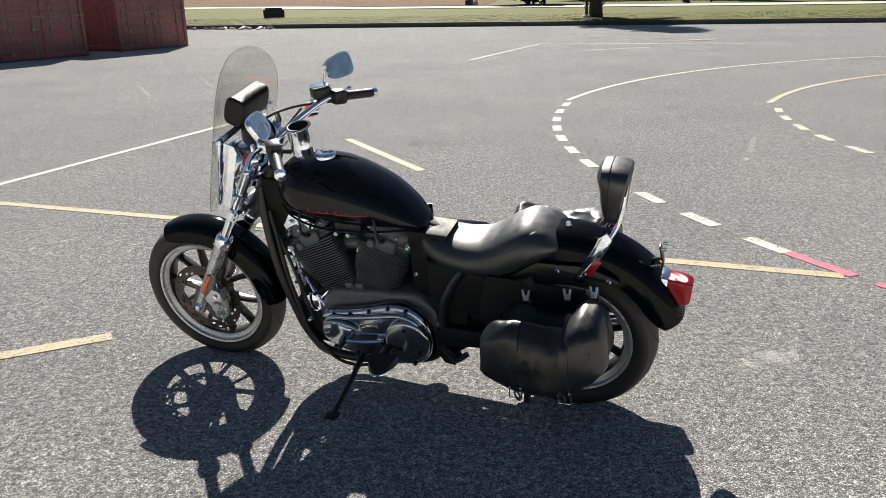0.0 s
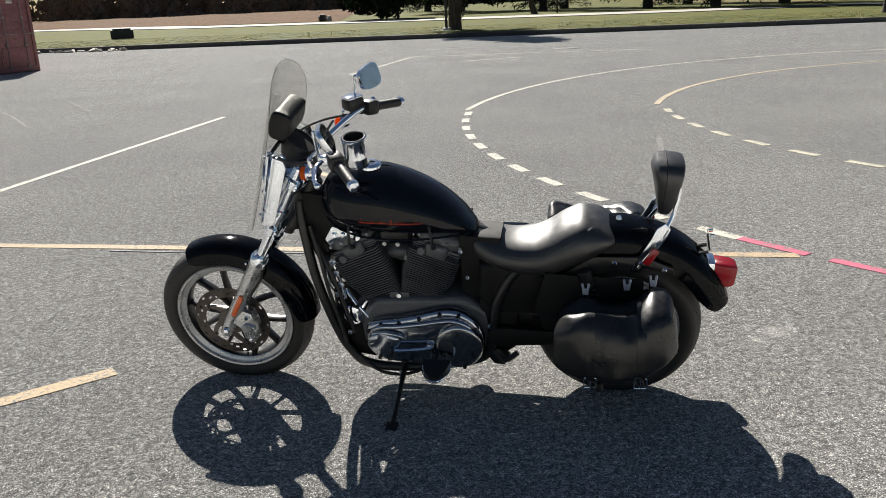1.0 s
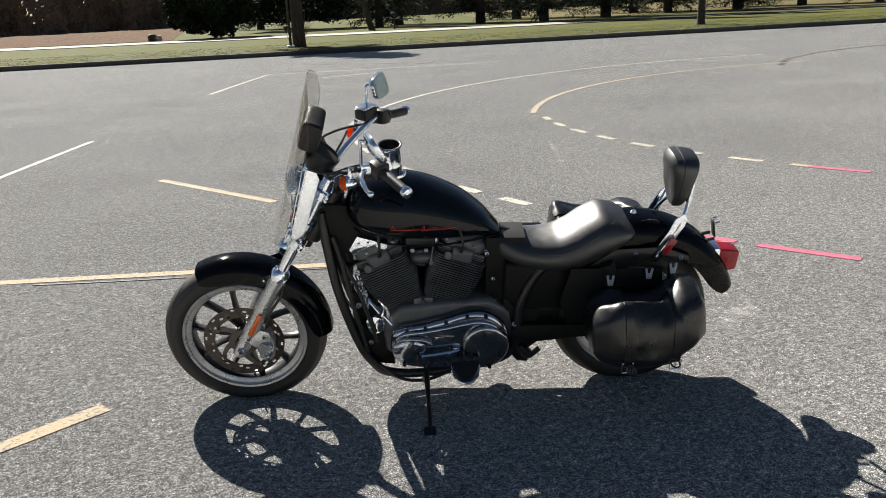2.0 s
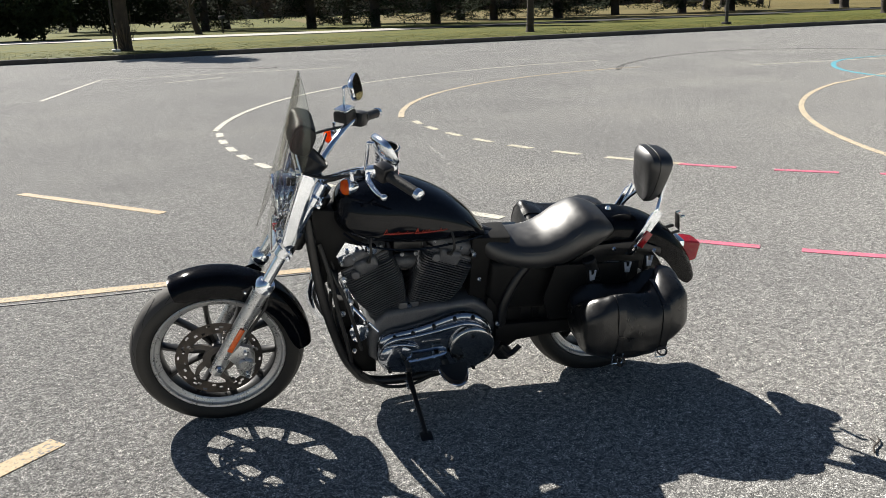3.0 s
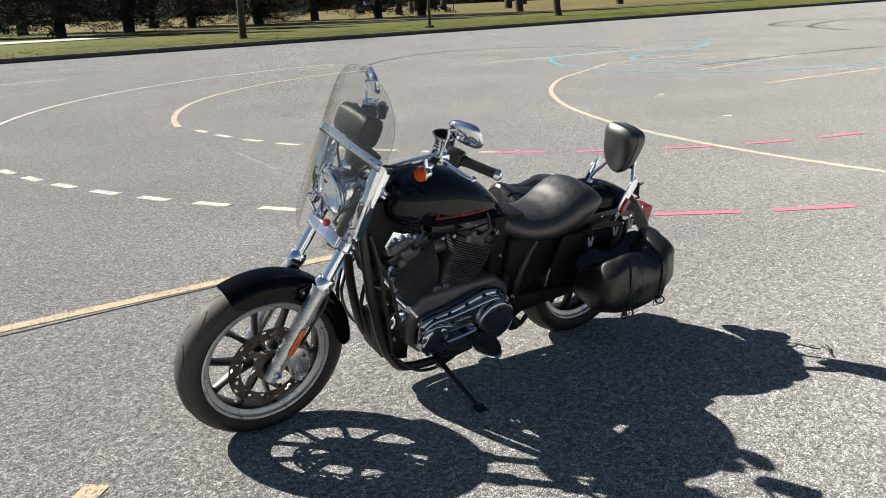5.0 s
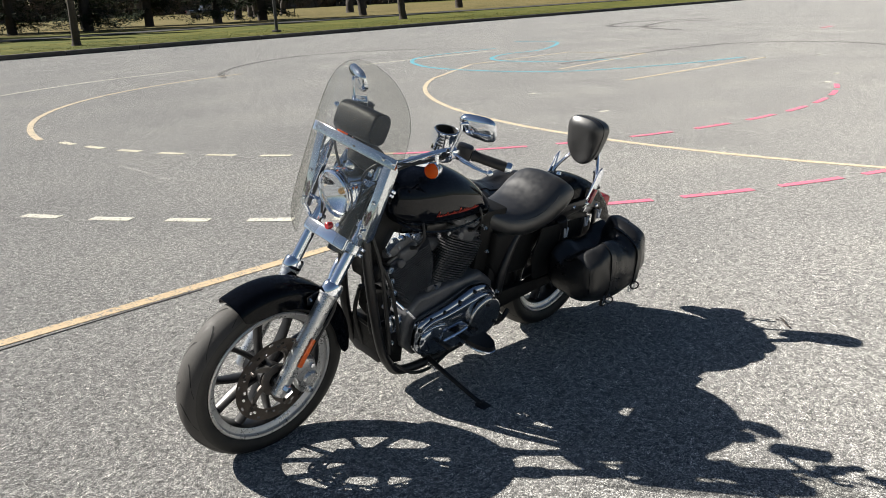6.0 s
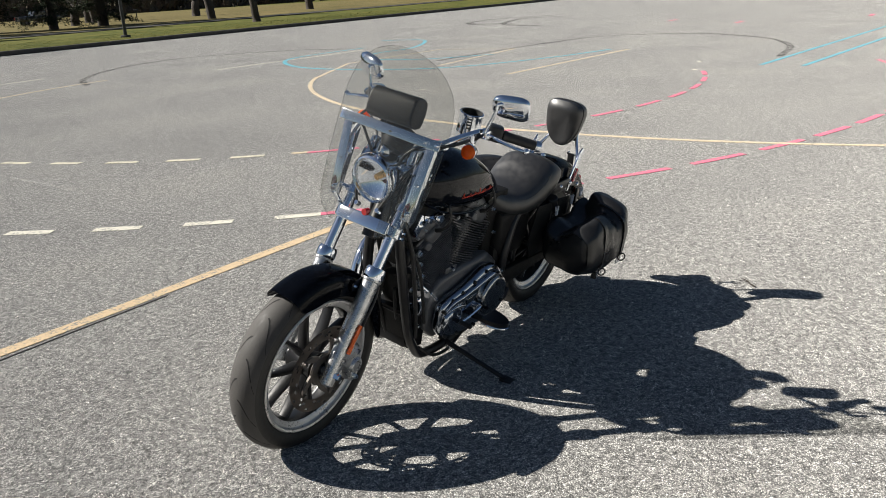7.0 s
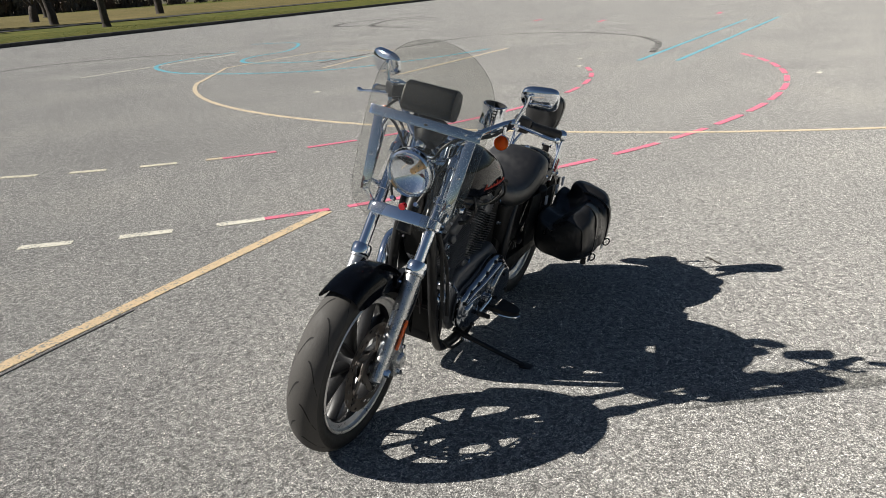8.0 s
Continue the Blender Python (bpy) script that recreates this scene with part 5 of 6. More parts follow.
# the maker's script as plain slanted strokes
for s in (1, -1):
    lg = bmesh.new()
    rl = random.Random(3)
    for x0, x1, z0, count in ((.872, .776, .800, 10), (.762, .652, .793, 11)):
        for k in range(count):
            u = k / (count - 1)
            px, pz = x0 - (x0 - x1) * u, z0 - .004 * u
            hgt = .022 if k == 0 else rl.choice((.006, .007, .008, .013))
            q = [(px, pz), (px - .006 - .25 * hgt, pz + hgt), (px - .010, pz + .002)]
            tube([(a, s * (tank_y(a, b) + .0008), b) for a, b in q], .0011, 5, 2, lg, flat=.7)
        tube([(a, s * (tank_y(a, b) + .0008), b) for a, b in [(x0 - (x0 - x1) * u, z0 + .003 - .004 * u) for u in np.linspace(0, 1, 8)]], .0012, 5, 1, lg, flat=.7)
    part("script_badge", lg, LOGO_RED, tk, "thin red emblem drawn as slender bars")

# seat
SX = [-.03, -.022, 0, .04, .09, .15, .21, .27, .33, .40, .45, .485, .497]
SZT = [.712, .724, .742, .764, .775, .752, .713, .687, .681, .690, .706, .716, .705]
SZB = [.690, .684, .674, .650, .620, .588, .568, .562, .568, .585, .605, .630, .66]
SW = [.075, .100, .122, .140, .150, .149, .142, .135, .128, .116, .096, .070, .04]


def seat_top(sa, b, t):
    """Height on the seat's section at the sine sa: the widest line lies low."""
    zc = b + .38 * (t - b)
    return zc + ((t - zc) * sa ** .85 if sa > 0 else -(zc - b) * abs(sa) ** .46)


st, rows = bmesh.new(), []
for x in np.linspace(-.03, .497, 60):
    t, b, w = (glide(float(x), SX, q) for q in (SZT, SZB, SW))
    ring = []
    for k in range(32):
        a = 2 * math.pi * k / 32
        ca, sa = math.cos(a), math.sin(a)
        e = .85 if sa > 0 else .46
        y = w * math.copysign(abs(ca) ** e, ca)
        z = seat_top(sa, b, t)
        if sa < 0:
            y *= 1 + .12 * sa
        ring.append(Vector((float(x), y, z)))
    rows.append(ring)
bm = skin(st, rows)
bmesh.ops.smooth_vert(bm, verts=bm.verts[:], factor=.5, use_axis_x=False, use_axis_y=True, use_axis_z=True)
seat = part("seat", bm, VINYL, bike, "black vinyl solo seat with a scooped middle")


def seat_z(x, y):
    t, b, w = (glide(float(x), SX, q) for q in (SZT, SZB, SW))
    q = min(.999, abs(y) / w)
    return seat_top(math.sqrt(1 - q ** (2 / .85)), b, t)



pp = [(.42, .03), (.40, .080), (.34, .110), (.27, .122), (.20, .131), (.13, .132), (.075, .108), (.04, .06), (.03, 0)]
loop = [(x, y, seat_z(x, y) - .004) for x, y in pp]
part("piping", tube([(.425, 0, seat_z(.425, 0) - .001)] + loop + [(x, -y, z) for x, y, z in loop[-2::-1]] + [(.425, 0, seat_z(.425, 0) - .001)], .0026, 6, 5), VINYL, seat, "raised seam round the seat panel")
part("seat_screw", rod((-.035, 0, .742), (-.035, 0, .752), .012, .008, 10), CHROME, seat)

# rear fender, struts, lamp, folded plate holder
rf = fender(RA + Vector((.018, 0, 0)), .432, .106, 62, 162, .060, BLACK_PAINT, "rear_fender", "gloss black rear fender")
for s in (1, -1):
    part("fender_strut", prism([(.16, .585), (.05, .655), (-.12, .655), (-.22, .612), (-.225, .590), (-.13, .610), (.0, .600), (.12, .555)], s * .112, s * .124, .004), BLACK_SATIN, rf, "black fender strut")
    for x, z in ((-.02, .632), (-.11, .632), (-.19, .606)):
        part("strut_bolt", rod((x, s * .122, z), (x, s * .131, z), .010, .008, 12, bevel=.002), CHROME, rf)
TL = pose(-.364, 0, .534, 0, -6)
tl = part("tail_lamp", box((.012, 0, 0), (.034, .088, .106), .012, TL), CHROME, bike, "red tail lamp on a chrome base")
bm = bmesh.new()
rows = []
for x, w, h0, h1 in ((.0, .038, -.047, .046), (-.03, .039, -.048, .046), (-.062, .037, -.045, .043), (-.076, .034, -.042, .039), (-.083, .028, -.036, .033)):
    rows.append([Vector((x, w * math.copysign(abs(math.cos(a)) ** .22, math.cos(a)), (h1 if math.sin(a) > 0 else -h0) * math.copysign(abs(math.sin(a)) ** .22, math.sin(a)))) for a in [2 * math.pi * k / 32 for k in range(32)]])
part("lens", skin(bm, rows), RED_LENS, tl, "ribbed red lens", TL)
ph = part("plate_holder", box((0, 0, 0), (.006, .034, .070), .002, pose(-.345, 0, .658, 0, 10)), BLACK_SATIN, bike, "black folding plate holder behind the seat")
part("holder_arm", tube([(-.345, .026, .625), (-.310, .026, .615), (-.325, .026, .580)], .006, 8, 3), BLACK_SATIN, ph)
part("holder_arm", tube([(-.345, -.026, .625), (-.310, -.026, .615), (-.325, -.026, .580)], .007, 8, 3), BLACK_SATIN, ph)
part("holder_screw", rod((-.346, .02, .685), (-.362, .02, .688), .006, seg=8), CHROME, ph)
part("holder_screw", rod((-.346, -.02, .685), (-.362, -.02, .688), .006, seg=8), CHROME, ph)

# backrest
sb = part("sissy_bar", tube([(-.10, .118, .615), (-.165, .112, .715), (-.215, .070, .80), (-.232, .055, .90), (-.232, 0, .935), (-.232, -.055, .90), (-.215, -.070, .80), (-.165, -.112, .715), (-.10, -.118, .615)], .0075, 10, 6), CHROME, bike, "chrome backrest bar")
for s in (1, -1):
    sp = part("side_plate", prism([(-.068, .602), (-.104, .592), (-.192, .735), (-.202, .765), (-.185, .785), (-.158, .765), (-.140, .725)], s * .116, s * .124, .002), CHROME, sb, "chrome side plate")
    part("reflector", box((0, 0, 0), (.026, .007, .068), .003, pose(-.142, s * .129, .660, 0, -32)), RED_REF, sb, "dark red reflector")
pad, rows = bmesh.new(), []
PM = pose(-.188, 0, .875, 0, -9) @ Matrix.Scale(1.0, 4)
for x, q in ((.054, .50), (.051, .76), (.041, .92), (.018, 1.0), (-.020, 1.0), (-.034, .95), (-.039, .85)):
    ring = []
    for k in range(36):
        a = 2 * math.pi * k / 36
        ca, sa = math.cos(a), math.sin(a)
        z = .106 * math.copysign(abs(sa) ** .72, sa)
        w = .086 + .031 * sa
        ring.append(Vector((x * (.80 + .35 * sa) - .006 * (1 - sa), w * q * math.copysign(abs(ca) ** .72, ca), z * (q * .25 + .75 if q < .9 else 1) * (q ** .6))))
    rows.append(ring)
br = part("backrest_pad", skin(pad, rows), VINYL, bike, "rounded black vinyl backrest pad", PM)
part("pad_piping", tube([Vector((.018 * (.80 + .35 * math.sin(a)) - .006 * (1 - math.sin(a)), 1.004 * (.086 + .031 * math.sin(a)) * math.copysign(abs(math.cos(a)) ** .72, math.cos(a)), 1.004 * .106 * math.copysign(abs(math.sin(a)) ** .72, math.sin(a)))) for a in [2 * math.pi * k / 40 for k in range(41)]], .0014, 6, 1), POUCH, br, m=PM)
part("pad_back", box((-.041, 0, 0), (.006, .13, .15), .002, PM), BLACK_SATIN, br)


# saddlebags
def saddlebag(s):
    BX = [.184, .178, .160, .12, .078, .0, -.05, -.085, -.11, -.14, -.17, -.19, -.205, -.215]
    YR = [.30, .312, .326, .350, .362, .356, .345, .325, .285, .255, .262, .30, .315, .32]
    ZR = [.480, .518, .536, .560, .572, .560, .554, .566, .592, .606, .604, .580, .54, .49]
    Y1 = [.376, .392, .402, .411, .418, .428, .433, .434, .432, .424, .412, .398, .38, .35]
    Z0 = [.392, .348, .326, .314, .307, .308, .312, .318, .332, .350, .370, .395, .410, .43]
    Y0 = [.21, .185, .172, .168, .168, .168, .168, .168, .168, .168, .170, .178, .19, .21]
    up, out, fwd = -.002, 0, -.006
    if s < 0:
        # the bag on the far side hangs higher and has an even lid
        up, out, fwd = .080, -.020, .048
        ZR = [.500, .552, .566, .552, .536, .528, .536, .548, .562, .566, .556, .535, .51, .47]

    def section(x, grow=0.0):
        """The bag's cross-section at x: inner side, sunken top, rolled ridge, bulging outer face, bottom."""
        yr, zr, y1, z0, y0 = (glide(-x, [-v for v in BX], q) for q in (YR, ZR, Y1, Z0, Y0))
        h, g = zr - z0, grow
        zm = z0 + .42 * h
        sink = .27 if s > 0 else .06
        pts = [(y0, z0 + .25 * h), (y0, zr - .20 * h), (y0 + .50 * (yr - y0), zr - sink * h + g), (yr - .10 * h, zr - .26 * sink * h + g), (yr, zr + g), (yr + .52 * (y1 - yr), zr - .06 * h + g),
               (y1 - .012 + g, zr - .21 * h + g), (y1 + g, zm), (y1 - .010 + g, z0 + .18 * h), (y1 - .055, z0 + .02 * h - g * .3), (y0 + .45 * (y1 - y0), z0), (y0 + .12 * (y1 - y0), z0 + .06 * h)]
        return [Vector((x + fwd, s * (y + out), z + up)) for y, z in pts]

    def rounded(P, n=4):
        """The section's corners as a smooth closed curve."""
        m_ = len(P)
        res = []
        for i in range(m_):
            a, b_, c, d = P[i - 1], P[i], P[(i + 1) % m_], P[(i + 2) % m_]
            for k in range(n):
                u = k / n
                res.append(.5 * (2 * b_ + (c - a) * u + (2 * a - 5 * b_ + 4 * c - d) * u * u + (3 * b_ - a - 3 * c + d) * u ** 3))
        return res

    bag, rows = bmesh.new(), []
    for x in np.linspace(-.215, .184, 56):
        rows.append(rounded(section(float(x))))
    bm = skin(bag, rows)
    bmesh.ops.smooth_vert(bm, verts=bm.verts[:], factor=.4, use_axis_x=False, use_axis_y=True, use_axis_z=True)
    lump(lump(lump(bm, .007, 6), .007, 13), .0026, 30)
    b = part("saddlebag", bm, LEATHER, bike, "creased black leather saddlebag with straps")
    # lid: a second skin over the top and down the outer face
    lid, rows = bmesh.new(), []
    for x in np.linspace(-.209, .179, 48):
        rows.append(rounded(section(float(x), .005))[8:31])
    skin(lid, rows, close=False)
    bmesh.ops.smooth_vert(lid, verts=lid.verts[:], factor=.4, use_axis_x=False, use_axis_y=True, use_axis_z=True)
    lump(lump(lump(lid, .007, 6), .007, 13), .0026, 30)
    bmesh.ops.solidify(lid, geom=lid.faces[:], thickness=.004)
    part("lid", lid, LEATHER, b, "folded leather lid")
    for x in (.066, -.098) if s > 0 else ():
        P = rounded(section(x, .009))[14:33]
        sbm, rws = bmesh.new(), []
        for i, p in enumerate(P):
            d = (P[min(i + 1, len(P) - 1)] - P[max(i - 1, 0)]).normalized()
            nn = d.cross(Vector((1, 0, 0))).normalized() * .0035
            rws.append([p + Vector((.014, 0, 0)) - nn, p + Vector((.014, 0, 0)) + nn, p - Vector((.014, 0, 0)) + nn, p - Vector((.014, 0, 0)) - nn])
        strap = part("strap", skin(sbm, rws), LEATHER, b, "black leather strap")
        bk = bmesh.new()
        q = P[-1]
        for (dx0, dz0, dx1, dz1) in ((-.02, -.02, .02, -.02), (.02, -.02, .02, .02), (.02, .02, -.02, .02), (-.02, .02, -.02, -.02), (0, -.02, 0, .02)):
            rod((q.x + dx0, q.y + s * .003, q.z - .012 + dz0), (q.x + dx1, q.y + s * .003, q.z - .012 + dz1), .0022, bm=bk, seg=6)
        part("buckle", bk, CHROME, strap, "chrome buckle")
    # strap rings, hanging half turned
    for x, y, z, r in ((-.098, .452, .376, .0175), (.051, .430, .340, .0165)):
        rg = bmesh.new()
        tube([(x + r * .75 * math.cos(a), s * (y + out - r * .66 * math.cos(a)), z + up + r * math.sin(a)) for a in [2 * math.pi * k / 16 for k in range(17)]], .0034, 6, 1, rg)
        part("ring", rg, DARK_METAL, b, "small dark metal ring")
    part("toggle", rod((.03, s * (.39 + out), .286 + up), (.03, s * (.39 + out), .320 + up), .014, .011, 12, bevel=.003), BLACK_SATIN, b)
    for x, z in ((.078, .552), (-.063, .572), (-.150, .590)) if s > 0 else ():
        cl = bmesh.new()
        for q in (-.011, .011):
            rod((x + q * .5, s * .172, z - .018), (x + q, s * .170, z + .022), .0045, bm=cl, seg=6)
        box((x, s * .172, z - .008), (.020, .006, .024), .002, bm=cl)
        part("clip", cl, SKY_TINT_METAL, b, "metal spring clip with the sky's reflection in its colour")
        part("hanger", box((x, s * .150, z - .03), (.026, .01, .09), .003), LEATHER, b)
    return b


saddlebag(1)
saddlebag(-1)

# frame
for s in (1, -1):
    part("frame_tube", tube([(1.125, s * .035, .83), (1.118, s * .055, .74), (1.090, s * .082, .52), (1.036, s * .092, .30), (.990, s * .096, .20), (.925, s * .10, .142), (.75, s * .105, .135), (.48, s * .110, .19), (.42, s * .115, .30), (.40, s * .115, .45), (.30, s * .10, .60), (.10, s * .10, .64)], .0185, 12, 6), BLACK_SATIN, bike, "black tubular frame rail")
    part("swing_arm", prism([(.44, .33), (.40, .35), (.10, .335), (-.07, .335), (-.085, .31), (-.07, .285), (.10, .285), (.40, .265), (.44, .28)], s * .105, s * .135, .008), FLAT_BLACK, bike, "black swing arm")
    sh = part("shock_absorber", rod((.085, s * .128, .60), (-.005, s * .128, .35), .016, seg=12), CHROME, bike, "rear shock with a black coil spring")
    part("spring", tube([(.075 - .075 * u + .024 * math.cos(u * 60) * .94, s * .140 + .024 * math.sin(u * 60), .575 - .20 * u + .008 * math.cos(u * 60)) for u in np.linspace(0, 1, 90)], .0048, 6, 1), BLACK_SATIN, sh)
    part("top_cover", rod((.088, s * .140, .61), (.066, s * .140, .55), .027, .027, 16, bevel=.004), BLACK_SATIN, sh)
part("bag_support", prism([(.22, .60), (.26, .46), (.23, .36), (.02, .35), (-.12, .44), (-.12, .58)], .141, .150, .003), FLAT_BLACK, bike, "black plate that keeps the bag off the wheel")
part("bag_support", prism([(.22, .60), (.26, .46), (.23, .36), (.02, .35), (-.12, .44), (-.12, .58)], -.150, -.141, .003), BLACK_SATIN, bike)
part("backbone", tube([(1.11, 0, .82), (.95, 0, .77), (.60, 0, .72), (.40, 0, .66), (.30, 0, .60)], .030, 12, 5), BLACK_SATIN, bike)
part("steering_head", rod(fork(.50, 0, -.05), fork(.73, 0, -.05), .036, seg=18, bevel=.006), BLACK_SATIN, bike)
part("neck_cover", prism([(1.105, .87), (1.130, .72), (1.08, .56), (.97, .64), (.92, .745), (.98, .80), (1.03, .86)], -.048, .048, .012), FLAT_BLACK, bike, "black cover behind the fork")
part("oil_tank", prism([(.46, .61), (.47, .47), (.43, .40), (.24, .385), (.20, .45), (.20, .56), (.30, .605)], .045, .110, .026, seg=3), FLAT_BLACK, bike, "black oil tank cover")
part("battery_cover", prism([(.46, .66), (.47, .47), (.43, .40), (.24, .385), (.20, .45), (.20, .58), (.30, .655)], -.150, -.045, .025, seg=3), BLACK_PAINT, bike, "black battery cover")
part("belt_guard", prism([(.42, .42), (.30, .425), (.0, .40), (-.12, .37), (-.11, .36), (.0, .385), (.30, .40), (.42, .395)], -.13, -.09, .004), BLACK_SATIN, bike)
part("inner_fender", prism([(.30, .62), (.26, .46), (.25, .33), (.27, .33), (.285, .46), (.33, .62)], -.08, .08, .004), BLACK_SATIN, bike)

# Black panel added to hide the ground seen between the cylinders.
part("gap_panel", prism([(.50, .725), (.97, .725), (1.0, .60), (.96, .42), (.50, .42)], -.118, -.112, .002), BLACK_SATIN, bike, "black panel added behind the cylinders to close see-through gaps")
part("front_casing", prism([(1.045, .49), (1.035, .40), (1.01, .36), (.96, .36), (.95, .42), (.985, .49)], -.050, .050, .01), FLAT_BLACK, bike, "black casing between the down tubes")
rg = part("voltage_regulator", prism([(1.045, .36), (1.020, .235), (.985, .175), (.90, .160), (.90, .36)], -.078, .082, .010), FLAT_BLACK, bike, "black finned regulator between the down tubes")
for k in range(6):
    part("cooling_rib", box((0, 0, 0), (.010, .150, .005), .001, pose(1.040 - .010 * k, 0, .345 - .024 * k, 0, 14)), BLACK_SATIN, rg)
part("cross_plate", box((1.012, 0, .215), (.014, .15, .040), .004, Matrix.Translation((0, 0, 0))), BLACK_SATIN, bike, "black plate between the down tubes")
part("oil_line", tube([(1.05, -.03, .48), (1.055, -.04, .38), (1.03, -.03, .28), (1.01, -.02, .22)], .008, 8, 5), GRIP, bike, "black oil line")
part("oil_line", tube([(1.045, .02, .44), (1.04, .035, .34), (1.0, .03, .27), (.95, .03, .25)], .007, 8, 5), GRIP, bike, "black oil line")
# Three black fillers added to close see-through gaps round the gearbox.
part("battery_box", prism([(.53, .71), (.535, .46), (.45, .42), (.38, .45), (.38, .70)], -.06, .075, .01), FLAT_BLACK, bike, "black battery box added to fill the gap under the seat")
part("gearbox_end", prism([(.47, .46), (.47, .20), (.40, .19), (.335, .24), (.32, .42)], -.10, .10, .015), FLAT_BLACK, bike, "black gearbox end added to fill a gap")
part("rear_filler", prism([(.35, .42), (.35, .25), (.22, .27), (.21, .42)], -.07, .07, .01), BLACK_SATIN, bike)
# engine
CR = Vector((.772, 0, .275))
en = part("engine", prism([(.93, .25), (.935, .34), (.90, .41), (.86, .445), (.70, .455), (.62, .455), (.52, .46), (.44, .40), (.42, .28), (.47, .20), (.62, .175), (.86, .185)], -.115, .105, .020, seg=3), CRINKLE, bike, "grey vee-twin engine with finned cylinders")
for tilt, nm in ((22.5, "front"), (-22.5, "rear")):
    m = Matrix.Translation(CR) @ Matrix.Rotation(radians(tilt), 4, 'Y')
    cyl = part("cylinder", rod((0, 0, .14), (0, 0, .37), .060, seg=28), FIN_EDGE, en, "finned black cylinder", m)
    for k in range(23):
        w, d = .070 + .0026 * min(k, 12), .060 + .0012 * min(k, 16)
        b = bmesh.new()
        ring = []
        for cx, cy, a0 in ((1, 1, 0), (-1, 1, 90), (-1, -1, 180), (1, -1, 270)):
            for a in (0, 30, 60, 90):
                ring.append(Vector((cx * (w - .026) + .026 * math.cos(radians(a0 + a)), cy * (d - .004) + .026 * math.sin(radians(a0 + a)), 0)))
        # each fin dips where the pushed-in waist of the barrel runs down its side
        ring.insert(4, Vector((0, d + .012, -.004)))
        z = .168 + k * .0099
        skin(b, [[v + Vector((0, 0, z + dz)) for v in ring] for dz in (0, .0034)])
        part("fin", b, FIN_EDGE, cyl, m=m)
    hd = bmesh.new()
    box((0, 0, .405), (.186, .152, .034), .014, bm=hd, seg=3)
    box((0, .074, .402), (.090, .040, .060), .016, bm=hd, seg=3)
    rod((.045, .06, .385), (.052, .100, .392), .020, .017, 14, hd, .004)
    h = part("cylinder_head", hd, CRINKLE, en, "dark grey cylinder head", m)
    for x in (-.068, .068):
        for k in range(3):
            part("head_fin", box((x, .066, .388 + .010 * k), (.040, .034, .0036), .0012, seg=1), FIN_EDGE, h, m=m)
    rc = bmesh.new()
    skin(rc, [[Vector((w * math.copysign(abs(math.cos(a)) ** .55, math.cos(a)), d * math.copysign(abs(math.sin(a)) ** .62, math.sin(a)), z)) for a in [2 * math.pi * k / 36 for k in range(36)]]
              for z, w, d in ((.418, .088, .070), (.424, .095, .077), (.440, .097, .079), (.456, .092, .074), (.470, .080, .062), (.480, .064, .046), (.484, .046, .030))])
    part("rocker_cover", rc, CRINKLE, h, "rounded dark grey rocker cover", m)
    part("rocker_joint", box((0, 0, .4195), (.190, .150, .006), .002), BLACK_SATIN, h, m=m)
    for x in (-.078, -.03, .03, .078):
        part("head_bolt", rod((x, .064, .448), (x, .083, .446), .0065, .006, 8, bevel=.001), ALLOY, h, m=m)
    sgn = 1 if tilt > 0 else -1
    pl = part("spark_plug", rod((sgn * -.01, .075, .415), (sgn * -.015, .115, .430), .010, .008, 10), GRIP, h, m=m)
    pt = m @ Vector((sgn * -.015, .115, .430))
    part("plug_lead", tube([pt, pt + Vector((-.005, .03, .05)), pt + Vector((-.02 * sgn, .0, .11)), Vector((.77, .03, .74))], .005, 8, 5), GRIP, pl, "black plug lead")
    ex = [m @ Vector((sgn * .07, -.06, .40)), m @ Vector((sgn * .11, -.13, .38))]
    q = [Vector((1.090, -.122, .52)), Vector((1.115, -.118, .40)), Vector((1.03, -.15, .25)), Vector((.90, -.17, .225)), Vector((.60, -.175, .215)), Vector((.25, -.18, .24))] if tilt > 0 else [Vector((.49, -.17, .50)), Vector((.47, -.185, .36)), Vector((.40, -.19, .29)), Vector((.30, -.19, .275))]
    part("exhaust_pipe", tube(ex + q, .023, 14, 6), CHROME, bike, "chrome exhaust pipe")
for z, x1 in ((.235, -.42), (.285, -.34)):
    part("muffler", lathe([(.0, 0), (.024, 0), (.040, .06), (.044, .12), (.044, .52), (.040, .58), (.036, .585), (.030, .55), (0, .54)], 24, pose(.28, -.20, z, 0, -88)), CHROME, bike, "long chrome muffler")
pl = part("air_cleaner", lathe([(0, -.02), (.085, -.02), (.092, -.01), (.092, .02), (.080, .034), (.05, .04), (0, .041)], 32, pose(.77, -.185, .56, 90)), CHROME, en, "round chrome air cleaner")
part("intake", rod((.77, 0, .60), (.77, -.16, .57), .036, .045, 16), BLACK_SATIN, en)
part("manifold", tube([(.69, 0, .60), (.77, .02, .615), (.85, 0, .60)], .030, 12, 4), CRINKLE, en)
part("coil", box((.77, .045, .70), (.11, .04, .05), .010), BLACK_SATIN, en, "black ignition coil under the tank")
part("vee_plate", box((.772, .060, .455), (.08, .06, .035), .01), CRINKLE, en)
part("vee_bolt", rod((.772, .088, .462), (.772, .100, .462), .009, seg=10), CHROME, en)
